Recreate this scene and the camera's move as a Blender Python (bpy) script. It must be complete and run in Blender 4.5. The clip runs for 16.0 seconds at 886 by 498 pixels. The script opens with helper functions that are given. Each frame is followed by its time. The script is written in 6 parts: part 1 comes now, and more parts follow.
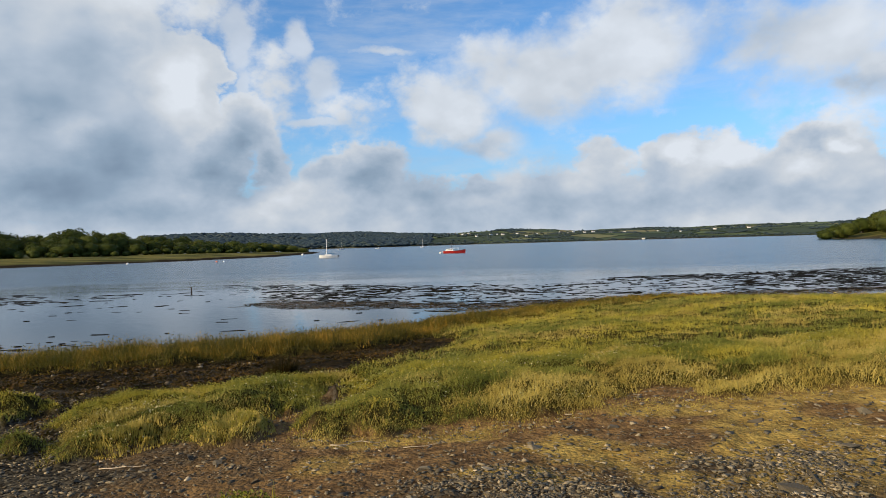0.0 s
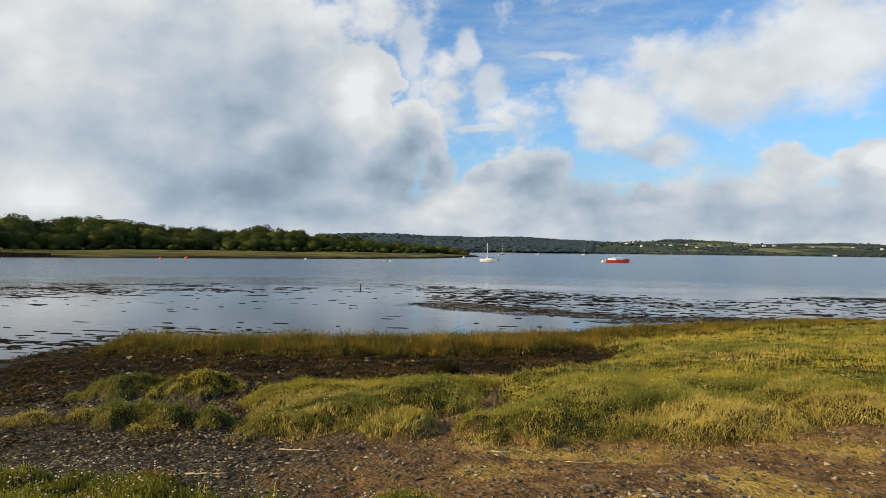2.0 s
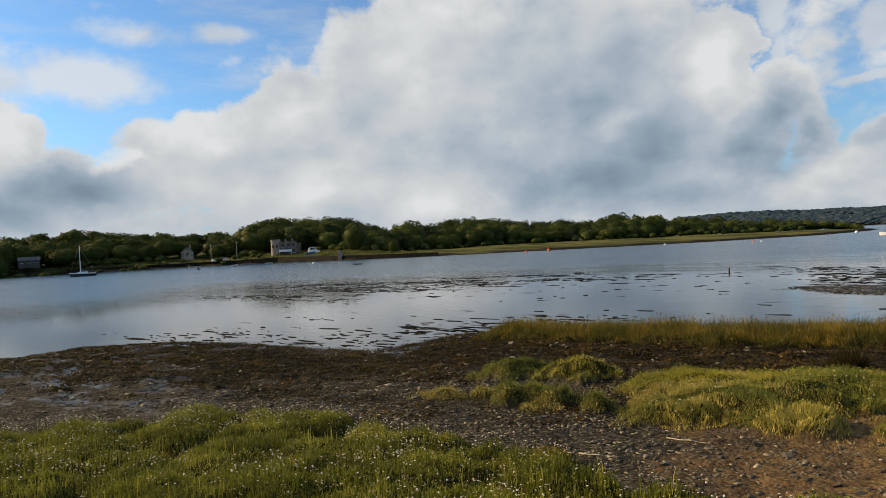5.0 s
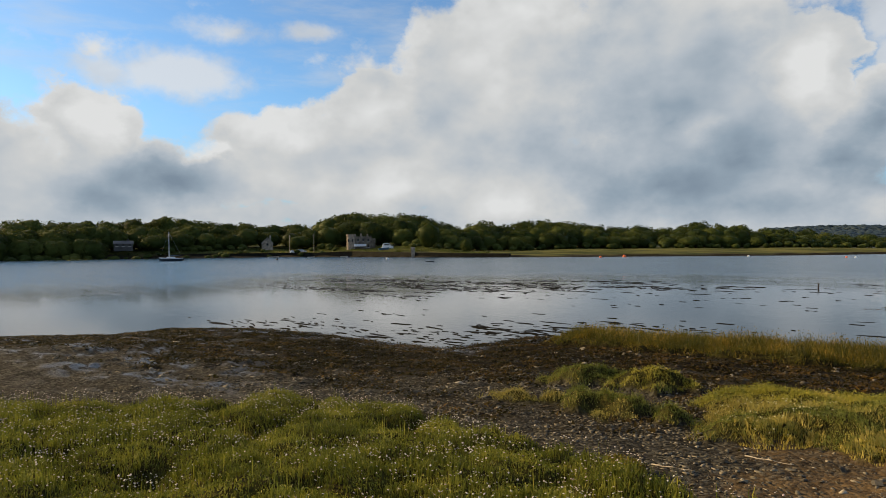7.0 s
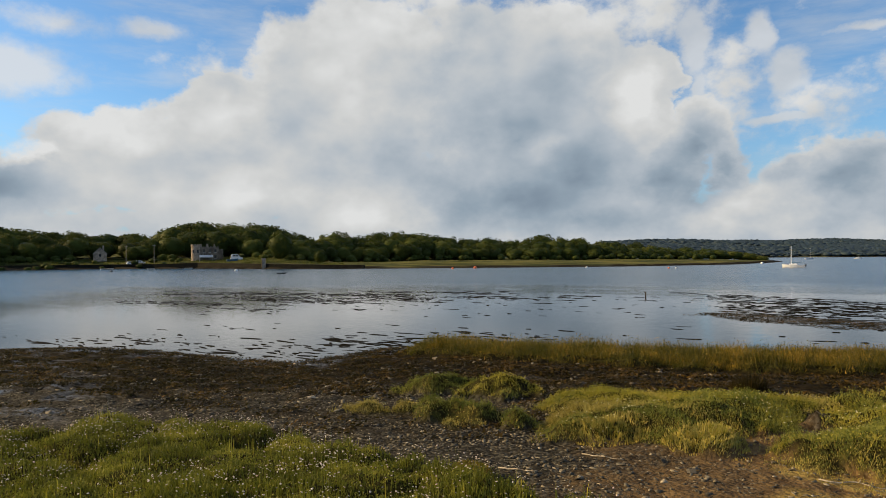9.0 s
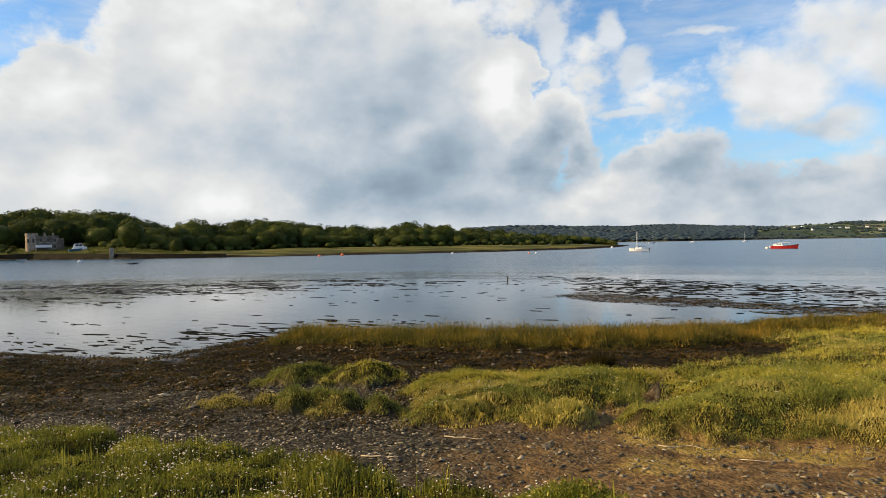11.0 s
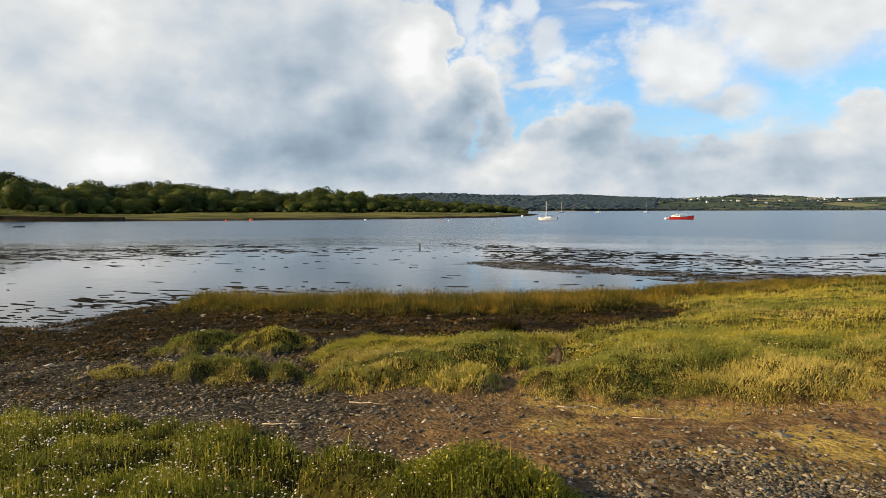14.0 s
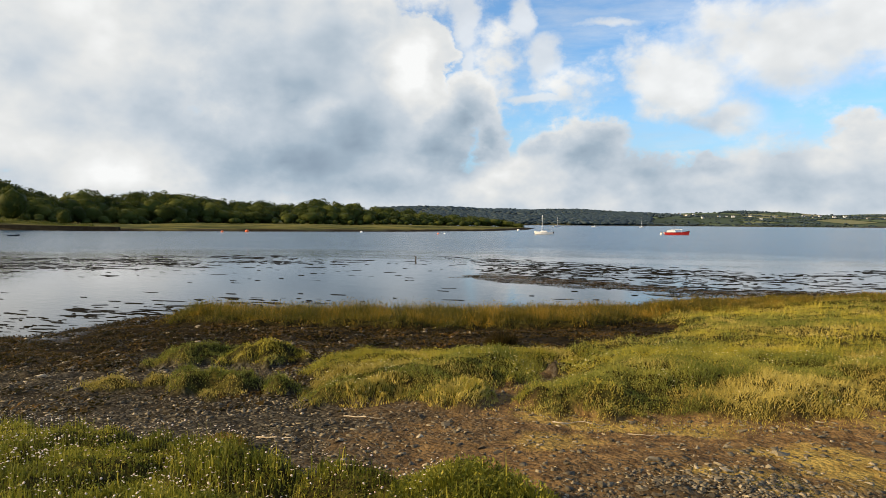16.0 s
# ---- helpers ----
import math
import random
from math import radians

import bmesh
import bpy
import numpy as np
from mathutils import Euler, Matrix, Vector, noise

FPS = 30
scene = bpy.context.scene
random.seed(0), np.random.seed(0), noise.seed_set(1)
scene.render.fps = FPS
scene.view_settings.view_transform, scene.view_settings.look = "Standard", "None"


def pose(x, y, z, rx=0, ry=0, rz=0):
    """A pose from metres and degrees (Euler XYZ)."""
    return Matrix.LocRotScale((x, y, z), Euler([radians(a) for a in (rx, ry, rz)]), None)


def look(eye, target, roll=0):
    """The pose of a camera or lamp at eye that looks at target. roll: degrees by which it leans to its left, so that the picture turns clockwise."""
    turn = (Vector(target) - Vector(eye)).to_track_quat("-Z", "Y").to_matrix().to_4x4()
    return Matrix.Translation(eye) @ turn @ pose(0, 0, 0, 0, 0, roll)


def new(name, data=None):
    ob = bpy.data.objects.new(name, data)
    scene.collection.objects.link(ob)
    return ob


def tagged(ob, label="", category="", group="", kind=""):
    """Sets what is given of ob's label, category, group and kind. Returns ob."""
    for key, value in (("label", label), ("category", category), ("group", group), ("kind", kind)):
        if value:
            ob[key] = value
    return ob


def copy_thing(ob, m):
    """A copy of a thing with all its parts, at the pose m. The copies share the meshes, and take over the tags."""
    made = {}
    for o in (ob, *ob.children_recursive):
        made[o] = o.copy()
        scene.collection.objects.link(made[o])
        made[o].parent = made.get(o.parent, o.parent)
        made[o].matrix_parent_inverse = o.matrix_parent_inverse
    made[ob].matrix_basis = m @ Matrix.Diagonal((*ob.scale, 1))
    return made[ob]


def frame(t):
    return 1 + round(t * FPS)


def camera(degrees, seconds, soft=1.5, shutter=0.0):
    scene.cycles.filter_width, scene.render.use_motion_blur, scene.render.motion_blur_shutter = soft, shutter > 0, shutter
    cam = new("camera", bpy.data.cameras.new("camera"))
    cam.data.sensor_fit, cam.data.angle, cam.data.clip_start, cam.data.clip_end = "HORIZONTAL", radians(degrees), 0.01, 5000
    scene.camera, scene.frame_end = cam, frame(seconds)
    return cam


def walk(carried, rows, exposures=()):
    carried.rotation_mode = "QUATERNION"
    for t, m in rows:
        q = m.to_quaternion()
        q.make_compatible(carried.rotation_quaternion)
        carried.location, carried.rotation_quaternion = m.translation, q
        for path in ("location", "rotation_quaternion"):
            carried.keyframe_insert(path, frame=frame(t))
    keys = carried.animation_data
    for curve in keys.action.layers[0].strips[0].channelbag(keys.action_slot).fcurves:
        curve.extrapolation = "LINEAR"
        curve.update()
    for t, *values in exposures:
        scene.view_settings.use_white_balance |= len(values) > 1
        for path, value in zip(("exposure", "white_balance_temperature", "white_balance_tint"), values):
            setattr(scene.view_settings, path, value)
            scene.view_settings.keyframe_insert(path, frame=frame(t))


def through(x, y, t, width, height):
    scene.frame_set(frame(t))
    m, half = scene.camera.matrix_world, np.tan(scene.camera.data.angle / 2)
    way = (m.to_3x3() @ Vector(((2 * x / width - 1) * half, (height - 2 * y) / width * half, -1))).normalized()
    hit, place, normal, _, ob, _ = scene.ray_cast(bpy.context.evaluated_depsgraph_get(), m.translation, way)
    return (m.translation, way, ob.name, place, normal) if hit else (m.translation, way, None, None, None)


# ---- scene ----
cam = camera(67.4, 16.0, soft=0.8)
PATH = [
    (0, (0.033, -0.689, 3.809), (0.04, 1.311, 3.793), -1.6),
    (0.5, (0.019, -0.669, 3.813), (-0.147, 1.324, 3.792), -1.7),
    (1, (0.012, -0.651, 3.805), (-0.229, 1.334, 3.768), -0.1),
    (1.5, (0.013, -0.692, 3.809), (-0.339, 1.277, 3.777), 0.6),
    (2, (-0.069, -0.629, 3.823), (-0.537, 1.316, 3.827), 0.7),
    (2.5, (-0.078, -0.693, 3.815), (-0.76, 1.187, 3.825), -0.8),
    (3, (-0.124, -0.712, 3.821), (-0.954, 1.108, 3.836), -1.2),
    (3.5, (-0.117, -0.72, 3.816), (-1.034, 1.057, 3.842), -2.5),
    (4, (-0.133, -0.711, 3.814), (-1.131, 1.023, 3.83), -2.6),
    (4.5, (-0.119, -0.763, 3.818), (-1.302, 0.85, 3.817), -2.7),
    (5, (-0.215, -0.742, 3.828), (-1.595, 0.706, 3.817), -3.0),
    (5.2, (-0.227, -0.728, 3.816), (-1.657, 0.671, 3.808), -2.5),
    (6.25, (-0.215, -0.8, 3.826), (-1.763, 0.467, 3.818), -1.1),
    (7.3, (-0.202, -0.862, 3.833), (-1.716, 0.445, 3.832), -0.1),
    (7.5, (-0.202, -0.87, 3.829), (-1.703, 0.451, 3.83), 0.1),
    (8, (-0.19, -0.897, 3.83), (-1.625, 0.496, 3.818), -0.1),
    (8.5, (-0.184, -0.908, 3.831), (-1.526, 0.575, 3.821), -0.8),
    (9, (-0.164, -0.873, 3.844), (-1.377, 0.717, 3.87), -0.4),
    (9.2, (-0.159, -0.855, 3.842), (-1.339, 0.759, 3.89), -0.9),
    (10.25, (-0.16, -0.79, 3.832), (-1.154, 0.945, 3.84), -1.0),
    (11.3, (-0.161, -0.732, 3.822), (-1.0, 1.083, 3.793), -1.1),
    (11.5, (-0.151, -0.72, 3.819), (-0.97, 1.104, 3.774), -1.2),
    (12, (-0.144, -0.657, 3.813), (-0.891, 1.197, 3.735), -0.8),
    (12.5, (-0.109, -0.665, 3.811), (-0.794, 1.211, 3.703), -1.1),
    (13, (-0.124, -0.678, 3.81), (-0.799, 1.202, 3.716), -0.5),
    (13.5, (-0.126, -0.67, 3.807), (-0.77, 1.218, 3.66), -0.2),
    (14, (-0.124, -0.655, 3.803), (-0.758, 1.238, 3.684), -0.1),
    (14.5, (-0.129, -0.667, 3.807), (-0.786, 1.219, 3.699), -0.2),
    (15, (-0.123, -0.676, 3.806), (-0.784, 1.209, 3.709), -0.3),
    (15.5, (-0.13, -0.671, 3.81), (-0.749, 1.228, 3.704), 1.3),
    (16, (-0.134, -0.659, 3.813), (-0.757, 1.24, 3.733), 0.5),
]
EXPOSURES = [(0.0, 0.22, 5850, 10), (1.5, 0.32, 6200, 10), (3.5, 0.32, 6080, 10), (5.0, 0.17, 6250, 10), (9.2, 0.15, 6400, 10), (11.3, 0.48, 6400, 10), (16.0, 0.52, 6400, 10)]
walk(cam, [(t, look(eye, target, roll)) for t, eye, target, roll in PATH], EXPOSURES)

# ---- node helpers ----
def nd_in(node, key, val):
    if isinstance(val, bpy.types.NodeSocket):
        node.id_data.links.new(val, node.inputs[key])
    elif val is not None:
        node.inputs[key].default_value = val


def n_math(t, op, a, b=None, c=None, clamp=False):
    n = t.nodes.new("ShaderNodeMath")
    n.operation = op
    n.use_clamp = clamp
    for k, v in enumerate((a, b, c)):
        nd_in(n, k, v)
    return n.outputs[0]


def n_vec(t, op, a, b=None, c=None):
    n = t.nodes.new("ShaderNodeVectorMath")
    n.operation = op
    for k, v in enumerate((a, b, c)):
        nd_in(n, k, v)
    return n.outputs["Value"] if op in ("LENGTH", "DOT_PRODUCT", "DISTANCE") else n.outputs["Vector"]


def n_noise(t, vec, scale, detail=4.0, rough=0.55, dist=0.0):
    n = t.nodes.new("ShaderNodeTexNoise")
    nd_in(n, "Vector", vec)
    nd_in(n, "Scale", scale)
    nd_in(n, "Detail", detail)
    nd_in(n, "Roughness", rough)
    nd_in(n, "Distortion", dist)
    return n


def n_voronoi(t, vec, scale, feature="F1", rand=1.0):
    n = t.nodes.new("ShaderNodeTexVoronoi")
    n.feature = feature
    nd_in(n, "Vector", vec)
    nd_in(n, "Scale", scale)
    nd_in(n, "Randomness", rand)
    return n


def n_range(t, v, a, b, c=0.0, d=1.0, smooth=True):
    n = t.nodes.new("ShaderNodeMapRange")
    n.interpolation_type = "SMOOTHSTEP" if smooth else "LINEAR"
    for k, x in enumerate((v, a, b, c, d)):
        nd_in(n, k, x)
    return n.outputs[0]


def n_mix(t, fac, a, b, mode="MIX"):
    n = t.nodes.new("ShaderNodeMix")
    n.data_type = "RGBA"
    n.blend_type = mode
    nd_in(n, 0, fac)
    nd_in(n, 6, a)
    nd_in(n, 7, b)
    return n.outputs[2]


def n_ramp(t, fac, stops):
    n = t.nodes.new("ShaderNodeValToRGB")
    nd_in(n, 0, fac)
    e = n.color_ramp.elements
    while len(e) < len(stops):
        e.new(0.5)
    for el, (p, c) in zip(e, stops):
        el.position, el.color = p, (*c, 1.0)
    return n.outputs[0]


def n_attr(t, name):
    n = t.nodes.new("ShaderNodeAttribute")
    n.attribute_name = name
    return n.outputs["Fac"]


def n_pos(t):
    return t.nodes.new("ShaderNodeNewGeometry").outputs["Position"]


def n_island(t):
    return t.nodes.new("ShaderNodeNewGeometry").outputs["Random Per Island"]


def n_random(t):
    return t.nodes.new("ShaderNodeObjectInfo").outputs["Random"]


def n_bump(t, height, strength, distance):
    n = t.nodes.new("ShaderNodeBump")
    nd_in(n, "Height", height)
    nd_in(n, "Strength", strength)
    nd_in(n, "Distance", distance)
    return n.outputs[0]


def rgb(r, g, b):
    return (r, g, b, 1.0)


def new_mat(name):
    m = bpy.data.materials.new(name)
    m.use_nodes = True
    t = m.node_tree
    return m, t, t.nodes["Principled BSDF"]


def plain(name, col, rough=0.6, metal=0.0, vary=0.15, scale=4.0, bump=0.0):
    """A painted or bare surface with stains at two scales."""
    m, t, p = new_mat(name)
    pos = n_pos(t)
    a = n_noise(t, pos, scale, 5.0).outputs[0]
    b = n_noise(t, pos, scale * 9, 3.0).outputs[0]
    f = n_range(t, n_math(t, "MULTIPLY_ADD", b, 0.4, a), 0.4, 1.0)
    dark = rgb(*[c * (1 - vary * 1.6) for c in col])
    lite = rgb(*[min(1.0, c * (1 + vary)) for c in col])
    nd_in(p, "Base Color", n_mix(t, f, dark, lite))
    nd_in(p, "Roughness", rough)
    nd_in(p, "Metallic", metal)
    if rough >= 0.8:
        nd_in(p, "Specular IOR Level", 0.15)
    if bump:
        nd_in(p, "Normal", n_bump(t, b, bump, 0.02))
    return m


def leafy(name, cols, scale=0.6, through=0.22, rough=0.6, spec=0.2, whole=0.0):
    """Leaves and blades: each island its own tone, patches over the ground, some light passing through."""
    m, t, p = new_mat(name)
    pos = n_pos(t)
    isl = n_island(t)
    big = n_noise(t, pos, scale, 3.0).outputs[0]
    if whole:
        isl = n_math(t, "ADD", n_math(t, "MULTIPLY", isl, 1 - whole), n_math(t, "MULTIPLY", n_random(t), whole))
    f = n_math(t, "ADD", n_math(t, "MULTIPLY", isl, 0.45), n_range(t, big, 0.3, 0.7, 0.0, 0.55))
    col = n_ramp(t, f, [(k / (len(cols) - 1), c) for k, c in enumerate(cols)])
    nd_in(p, "Base Color", col)
    nd_in(p, "Roughness", rough)
    nd_in(p, "Specular IOR Level", spec)
    tr = t.nodes.new("ShaderNodeBsdfTranslucent")
    nd_in(tr, "Color", n_mix(t, 0.35, col, rgb(0.35, 0.4, 0.05), "MIX"))
    mx = t.nodes.new("ShaderNodeMixShader")
    nd_in(mx, 0, through)
    t.links.new(p.outputs[0], mx.inputs[1])
    t.links.new(tr.outputs[0], mx.inputs[2])
    t.links.new(mx.outputs[0], t.nodes["Material Output"].inputs[0])
    return m


# ---- sky, sun ----
SUN_AZ, SUN_EL = -120.0, 24.0      # degrees: from straight ahead, to the right; above the horizon
SKY_GAIN, CLOUD_GAIN = 0.1, 0.76
world = bpy.data.worlds.new("sky")
scene.world = world
world.use_nodes = True
wt = world.node_tree
sky = wt.nodes.new("ShaderNodeTexSky")
sky.sky_type = "NISHITA"
sky.sun_disc = False
sky.sun_elevation = radians(SUN_EL)
sky.sun_rotation = radians(SUN_AZ)
sky.air_density, sky.dust_density, sky.ozone_density = 1.0, 0.6, 2.5
way = wt.nodes.new("ShaderNodeTexCoord").outputs["Generated"]
sep = wt.nodes.new("ShaderNodeSeparateXYZ")
nd_in(sep, 0, way)
az = n_math(wt, "MULTIPLY", n_math(wt, "ARCTAN2", sep.outputs[0], sep.outputs[1]), 57.2958)
el = n_math(wt, "MULTIPLY", n_math(wt, "ARCSINE", sep.outputs[2]), 57.2958)
comb = wt.nodes.new("ShaderNodeCombineXYZ")
nd_in(comb, 0, az)
nd_in(comb, 1, el)
flat = n_vec(wt, "MULTIPLY", way, (1.0, 1.0, 1.35))
coarse = n_noise(wt, flat, 5.0, 2.0, 0.5)
puff = n_noise(wt, flat, 11.0, 7.0, 0.58)
fine = n_noise(wt, flat, 30.0, 7.0, 0.62)
off = n_vec(wt, "SUBTRACT", puff.outputs["Color"], (0.5, 0.5, 0.5))
spot = n_vec(wt, "ADD", comb.outputs[0], n_vec(wt, "MULTIPLY", off, (7.0, 5.5, 0.0)))
mild = n_vec(wt, "ADD", comb.outputs[0], n_vec(wt, "MULTIPLY", off, (5.0, 3.5, 0.0)))
drawn = n_vec(wt, "ADD", comb.outputs[0], n_vec(wt, "MULTIPLY", off, (4.5, 2.5, 0.0)))


def heap(blobs, at):
    """The strongest of several soft ovals: azimuth, elevation, half width, half height, weight."""
    total = None
    for a, e, w, h, k in blobs:
        d = n_vec(wt, "LENGTH", n_vec(wt, "MULTIPLY_ADD", at, (1 / w, 1 / h, 0.0), (-a / w, -e / h, 0.0)))
        v = n_math(wt, "MULTIPLY_ADD", d, -k, k)
        total = v if total is None else n_math(wt, "SMOOTH_MAX", total, v, 0.15)
    return total


def billow(at):
    """Rounded heaps upon heaps, as on the side of a cumulus."""
    v = n_voronoi(wt, at, 6.5, "SMOOTH_F1")
    nd_in(v, "Detail", 3.0)
    nd_in(v, "Roughness", 0.38)
    nd_in(v, "Lacunarity", 2.4)
    nd_in(v, "Smoothness", 0.6)
    return v.outputs["Distance"]


CLOUD_MAIN = [(-44.9, 14.7, 9.8, 8.2, 1.2), (-31.8, 13.4, 9.8, 9.0, 1.2), (-21.1, 12.9, 3.9, 4.8, 1.3), (-55.7, 10.4, 5.9, 4.4, 1.0), (-60.8, 8.5, 6.8, 3.4, 1), (-51.5, 7.5, 16.1, 5.4, 1.1), (-31.2, 5.8, 14.6, 4.1, 1.1),
              (-18.5, 7.6, 3.4, 3.4, 0.9), (-24.5, 9.5, 5.5, 5.5, 1.1), (-53.6, 4.9, 19.5, 2.9, 0.8), (-62.5, 8.5, 10.2, 3.7, 1), (-56.1, 11.5, 3.9, 2.9, 1), (-68.9, 6.0, 9.8, 2.9, 0.9)]
CLOUD_WEST = [(-78.0, 8.9, 3.6, 4.4, 1), (-72.0, 5.5, 7.3, 3.7, 1), (-76.8, 4.5, 5.9, 3.4, 1), (-88, 7, 8, 5, 1)]
CLOUD_EAST = [(16.1, 15.2, 7.8, 5.4, 1.05), (9.1, 14.0, 9.8, 4.9, 0.8), (1.3, 11.1, 4.6, 4.4, 1), (4.1, 8.2, 4.4, 2.2, 0.7), (29.3, 14.7, 9.3, 5.9, 0.75), (33.2, 11.3, 3.9, 3.9, 0.7)]
CLOUD_LOW = [(-6.6, 6.0, 5.0, 2.5, 0.7), (-1.8, 4.0, 3.6, 2.0, 0.7), (4.0, 3.4, 5.0, 1.9, 0.7), (22.8, 4.8, 5.9, 3.7, 1), (19.4, 5.5, 3.4, 2.9, 1), (29.8, 4.8, 4.4, 3.2, 1), (14.5, 6.7, 2.9, 2.4, 0.6), (12.6, 4.0, 5.9, 2.0, 0.8),
             (33.0, 3.3, 2.9, 2.9, 0.9), (15.3, 2.5, 24.4, 1.7, 0.8), (-20.0, 3.4, 5.9, 2.4, 0.9), (-16.0, 9.8, 2.4, 2.9, 0.6), (-14.3, 6.8, 2.6, 2.6, 0.7), (-5.8, 6.6, 4.8, 2.3, 0.65)]
WISPS = [(-16.6, 16.7, 1.7, 4.2, 0.9), (-16.3, 13.0, 1.3, 2.9, 0.7), (-11.7, 16.6, 1.7, 2.6, 0.8), (-9.8, 13.6, 2.2, 2.6, 0.8), (-10.2, 10.3, 5.2, 0.6, 0.7), (-4.1, 16.1, 4.6, 0.6, 0.5),
         (-71.2, 13.9, 7.4, 2.4, 0.8), (-60.6, 17.6, 4.2, 1.2, 0.6), (-77.0, 13.6, 4.4, 1.8, 0.6), (-68, 17.4, 5.0, 1.2, 0.5)]
GREYS_WEST = [(-31.5, 4.8, 11, 3.4, 0.74), (-31.0, 10.1, 7.4, 6.8, 0.5), (-25.5, 7.0, 7.5, 4.4, 0.57), (-19, 6.4, 6, 3.6, 0.6), (-26, 3.2, 9, 2.6, 0.55), (-28, 13.5, 6, 5, 0.3), (-40, 8, 9, 5, 0.22), (-16.5, 8.4, 2.9, 3.9, 0.5), (-14.3, 6.4, 2.9, 2.9, 0.6), (-72.0, 5.5, 6.3, 2.9, 0.8), (-76.1, 4.1, 4.9, 2.4, 0.5)]
GREYS_EAST = [(4, 3.6, 15, 3.4, 0.28), (22, 3.0, 13, 2.6, 0.22), (-5.8, 6.6, 4.9, 2.4, 0.55), (2.6, 7.5, 5.4, 2.0, 0.4), (-6.6, 6.0, 4.9, 2.2, 0.5), (4.0, 4.1, 4.4, 1.5, 0.45), (29.5, 6.9, 2.9, 1.2, 0.4), (32.8, 10.6, 3.4, 1.5, 0.4), (26.3, 15.6, 5.9, 2.9, 0.25), (23.2, 3.5, 4.9, 1.5, 0.3)]
GLEAMS = [(-21.1, 13.4, 3.2, 3.8, 1), (-29.1, 9.1, 2.4, 1.7, 0.5), (-45.7, 16.0, 6.3, 5.9, 0.35), (-43.5, 3.4, 8, 1.9, 0.55), (-55.3, 11.2, 4.9, 2.9, 0.6), (-52.4, 4.9, 16, 2.9, 0.5), (-41.1, 18.8, 3.9, 2.9, 0.5), (-77.4, 10.1, 2.6, 2.9, 1), (-69.7, 8.0, 2.0, 1.0, 0.9),
          (-63.4, 9.8, 5.9, 2.0, 0.7), (-56.1, 12.4, 2.9, 2.0, 0.6), (-71.2, 13.9, 5.9, 2.0, 0.8), (17.0, 15.5, 5.9, 3.9, 0.4), (1.3, 11.1, 3.4, 2.9, 0.3), (19.9, 6.8, 2.2, 1.2, 0.9), (24.5, 6.7, 2.9, 1.5, 0.8), (31.0, 6.3, 1.5, 0.9, 1), (28.7, 4.9, 2.4, 1.5, 0.6)]
heaps = n_math(wt, "MAXIMUM", n_math(wt, "MAXIMUM", heap(CLOUD_MAIN, spot), heap(CLOUD_WEST, spot)), heap(CLOUD_LOW, spot))
low = n_noise(wt, n_vec(wt, "MULTIPLY", way, (1.0, 1.0, 1.5)), 15.0, 4.0, 0.52).outputs[0]
lumps = n_math(wt, "MULTIPLY", n_math(wt, "SUBTRACT", 0.5, low), n_math(wt, "MULTIPLY", n_range(wt, el, 12.0, 7.0, 0.0, 0.8), n_range(wt, az, -30.0, -18.0, 0.12, 1.0)))
haze = n_math(wt, "MULTIPLY", n_range(wt, el, 6.5, 0.5, 0.0, 1.0), n_range(wt, low, 0.3, 0.55, 0.2, 0.9))
away = n_math(wt, "MULTIPLY", n_range(wt, el, 19.0, 30.0), n_range(wt, coarse.outputs[0], 0.6, 0.74, 0.0, 0.6))
mass = n_math(wt, "MAXIMUM", heaps, n_math(wt, "MAXIMUM", haze, away))
bulge = billow(flat)
relief = n_math(wt, "SUBTRACT", billow(n_vec(wt, "ADD", flat, (-0.022, -0.01, 0.024))), bulge)
streaky = n_noise(wt, n_vec(wt, "MULTIPLY", way, (1.0, 1.0, 5.0)), 4.0, 6.0, 0.6).outputs[0]
veil = n_math(wt, "MULTIPLY", n_range(wt, streaky, 0.42, 0.72), 0.42)
thin = n_math(wt, "MULTIPLY", n_range(wt, n_math(wt, "MULTIPLY_ADD", fine.outputs[0], 0.5, n_math(wt, "SUBTRACT", heap(WISPS, drawn), 0.25)), 0.0, 0.5), 0.8)
crumb = n_math(wt, "ADD", n_math(wt, "MULTIPLY_ADD", bulge, -0.45, 0.43), n_math(wt, "MULTIPLY_ADD", fine.outputs[0], 0.35, -0.175))
body = n_math(wt, "ADD", mass, crumb)
east = n_range(wt, n_math(wt, "ADD", heap(CLOUD_EAST, spot), n_math(wt, "MULTIPLY_ADD", puff.outputs[0], 0.7, n_math(wt, "SUBTRACT", crumb, 0.35))), 0.0, 0.62, 0.0, 0.97)
cover = n_math(wt, "MAXIMUM", n_math(wt, "MAXIMUM", n_range(wt, body, 0.05, 0.28), east), n_math(wt, "MAXIMUM", veil, thin))
cover = n_math(wt, "MULTIPLY", cover, n_range(wt, sep.outputs[2], -0.02, 0.0))
tex = n_math(wt, "MULTIPLY_ADD", puff.outputs[0], 0.2, n_math(wt, "MULTIPLY_ADD", fine.outputs[0], 0.06, -0.13))
tex = n_math(wt, "MULTIPLY_ADD", relief, -0.55, tex)
shade = n_math(wt, "ADD", n_math(wt, "MAXIMUM", heap(GREYS_WEST + GREYS_EAST, mild), 0.0), n_math(wt, "ADD", tex, lumps))
gleam = n_math(wt, "MULTIPLY", n_math(wt, "MAXIMUM", heap(GLEAMS, mild), 0.0), 0.9)
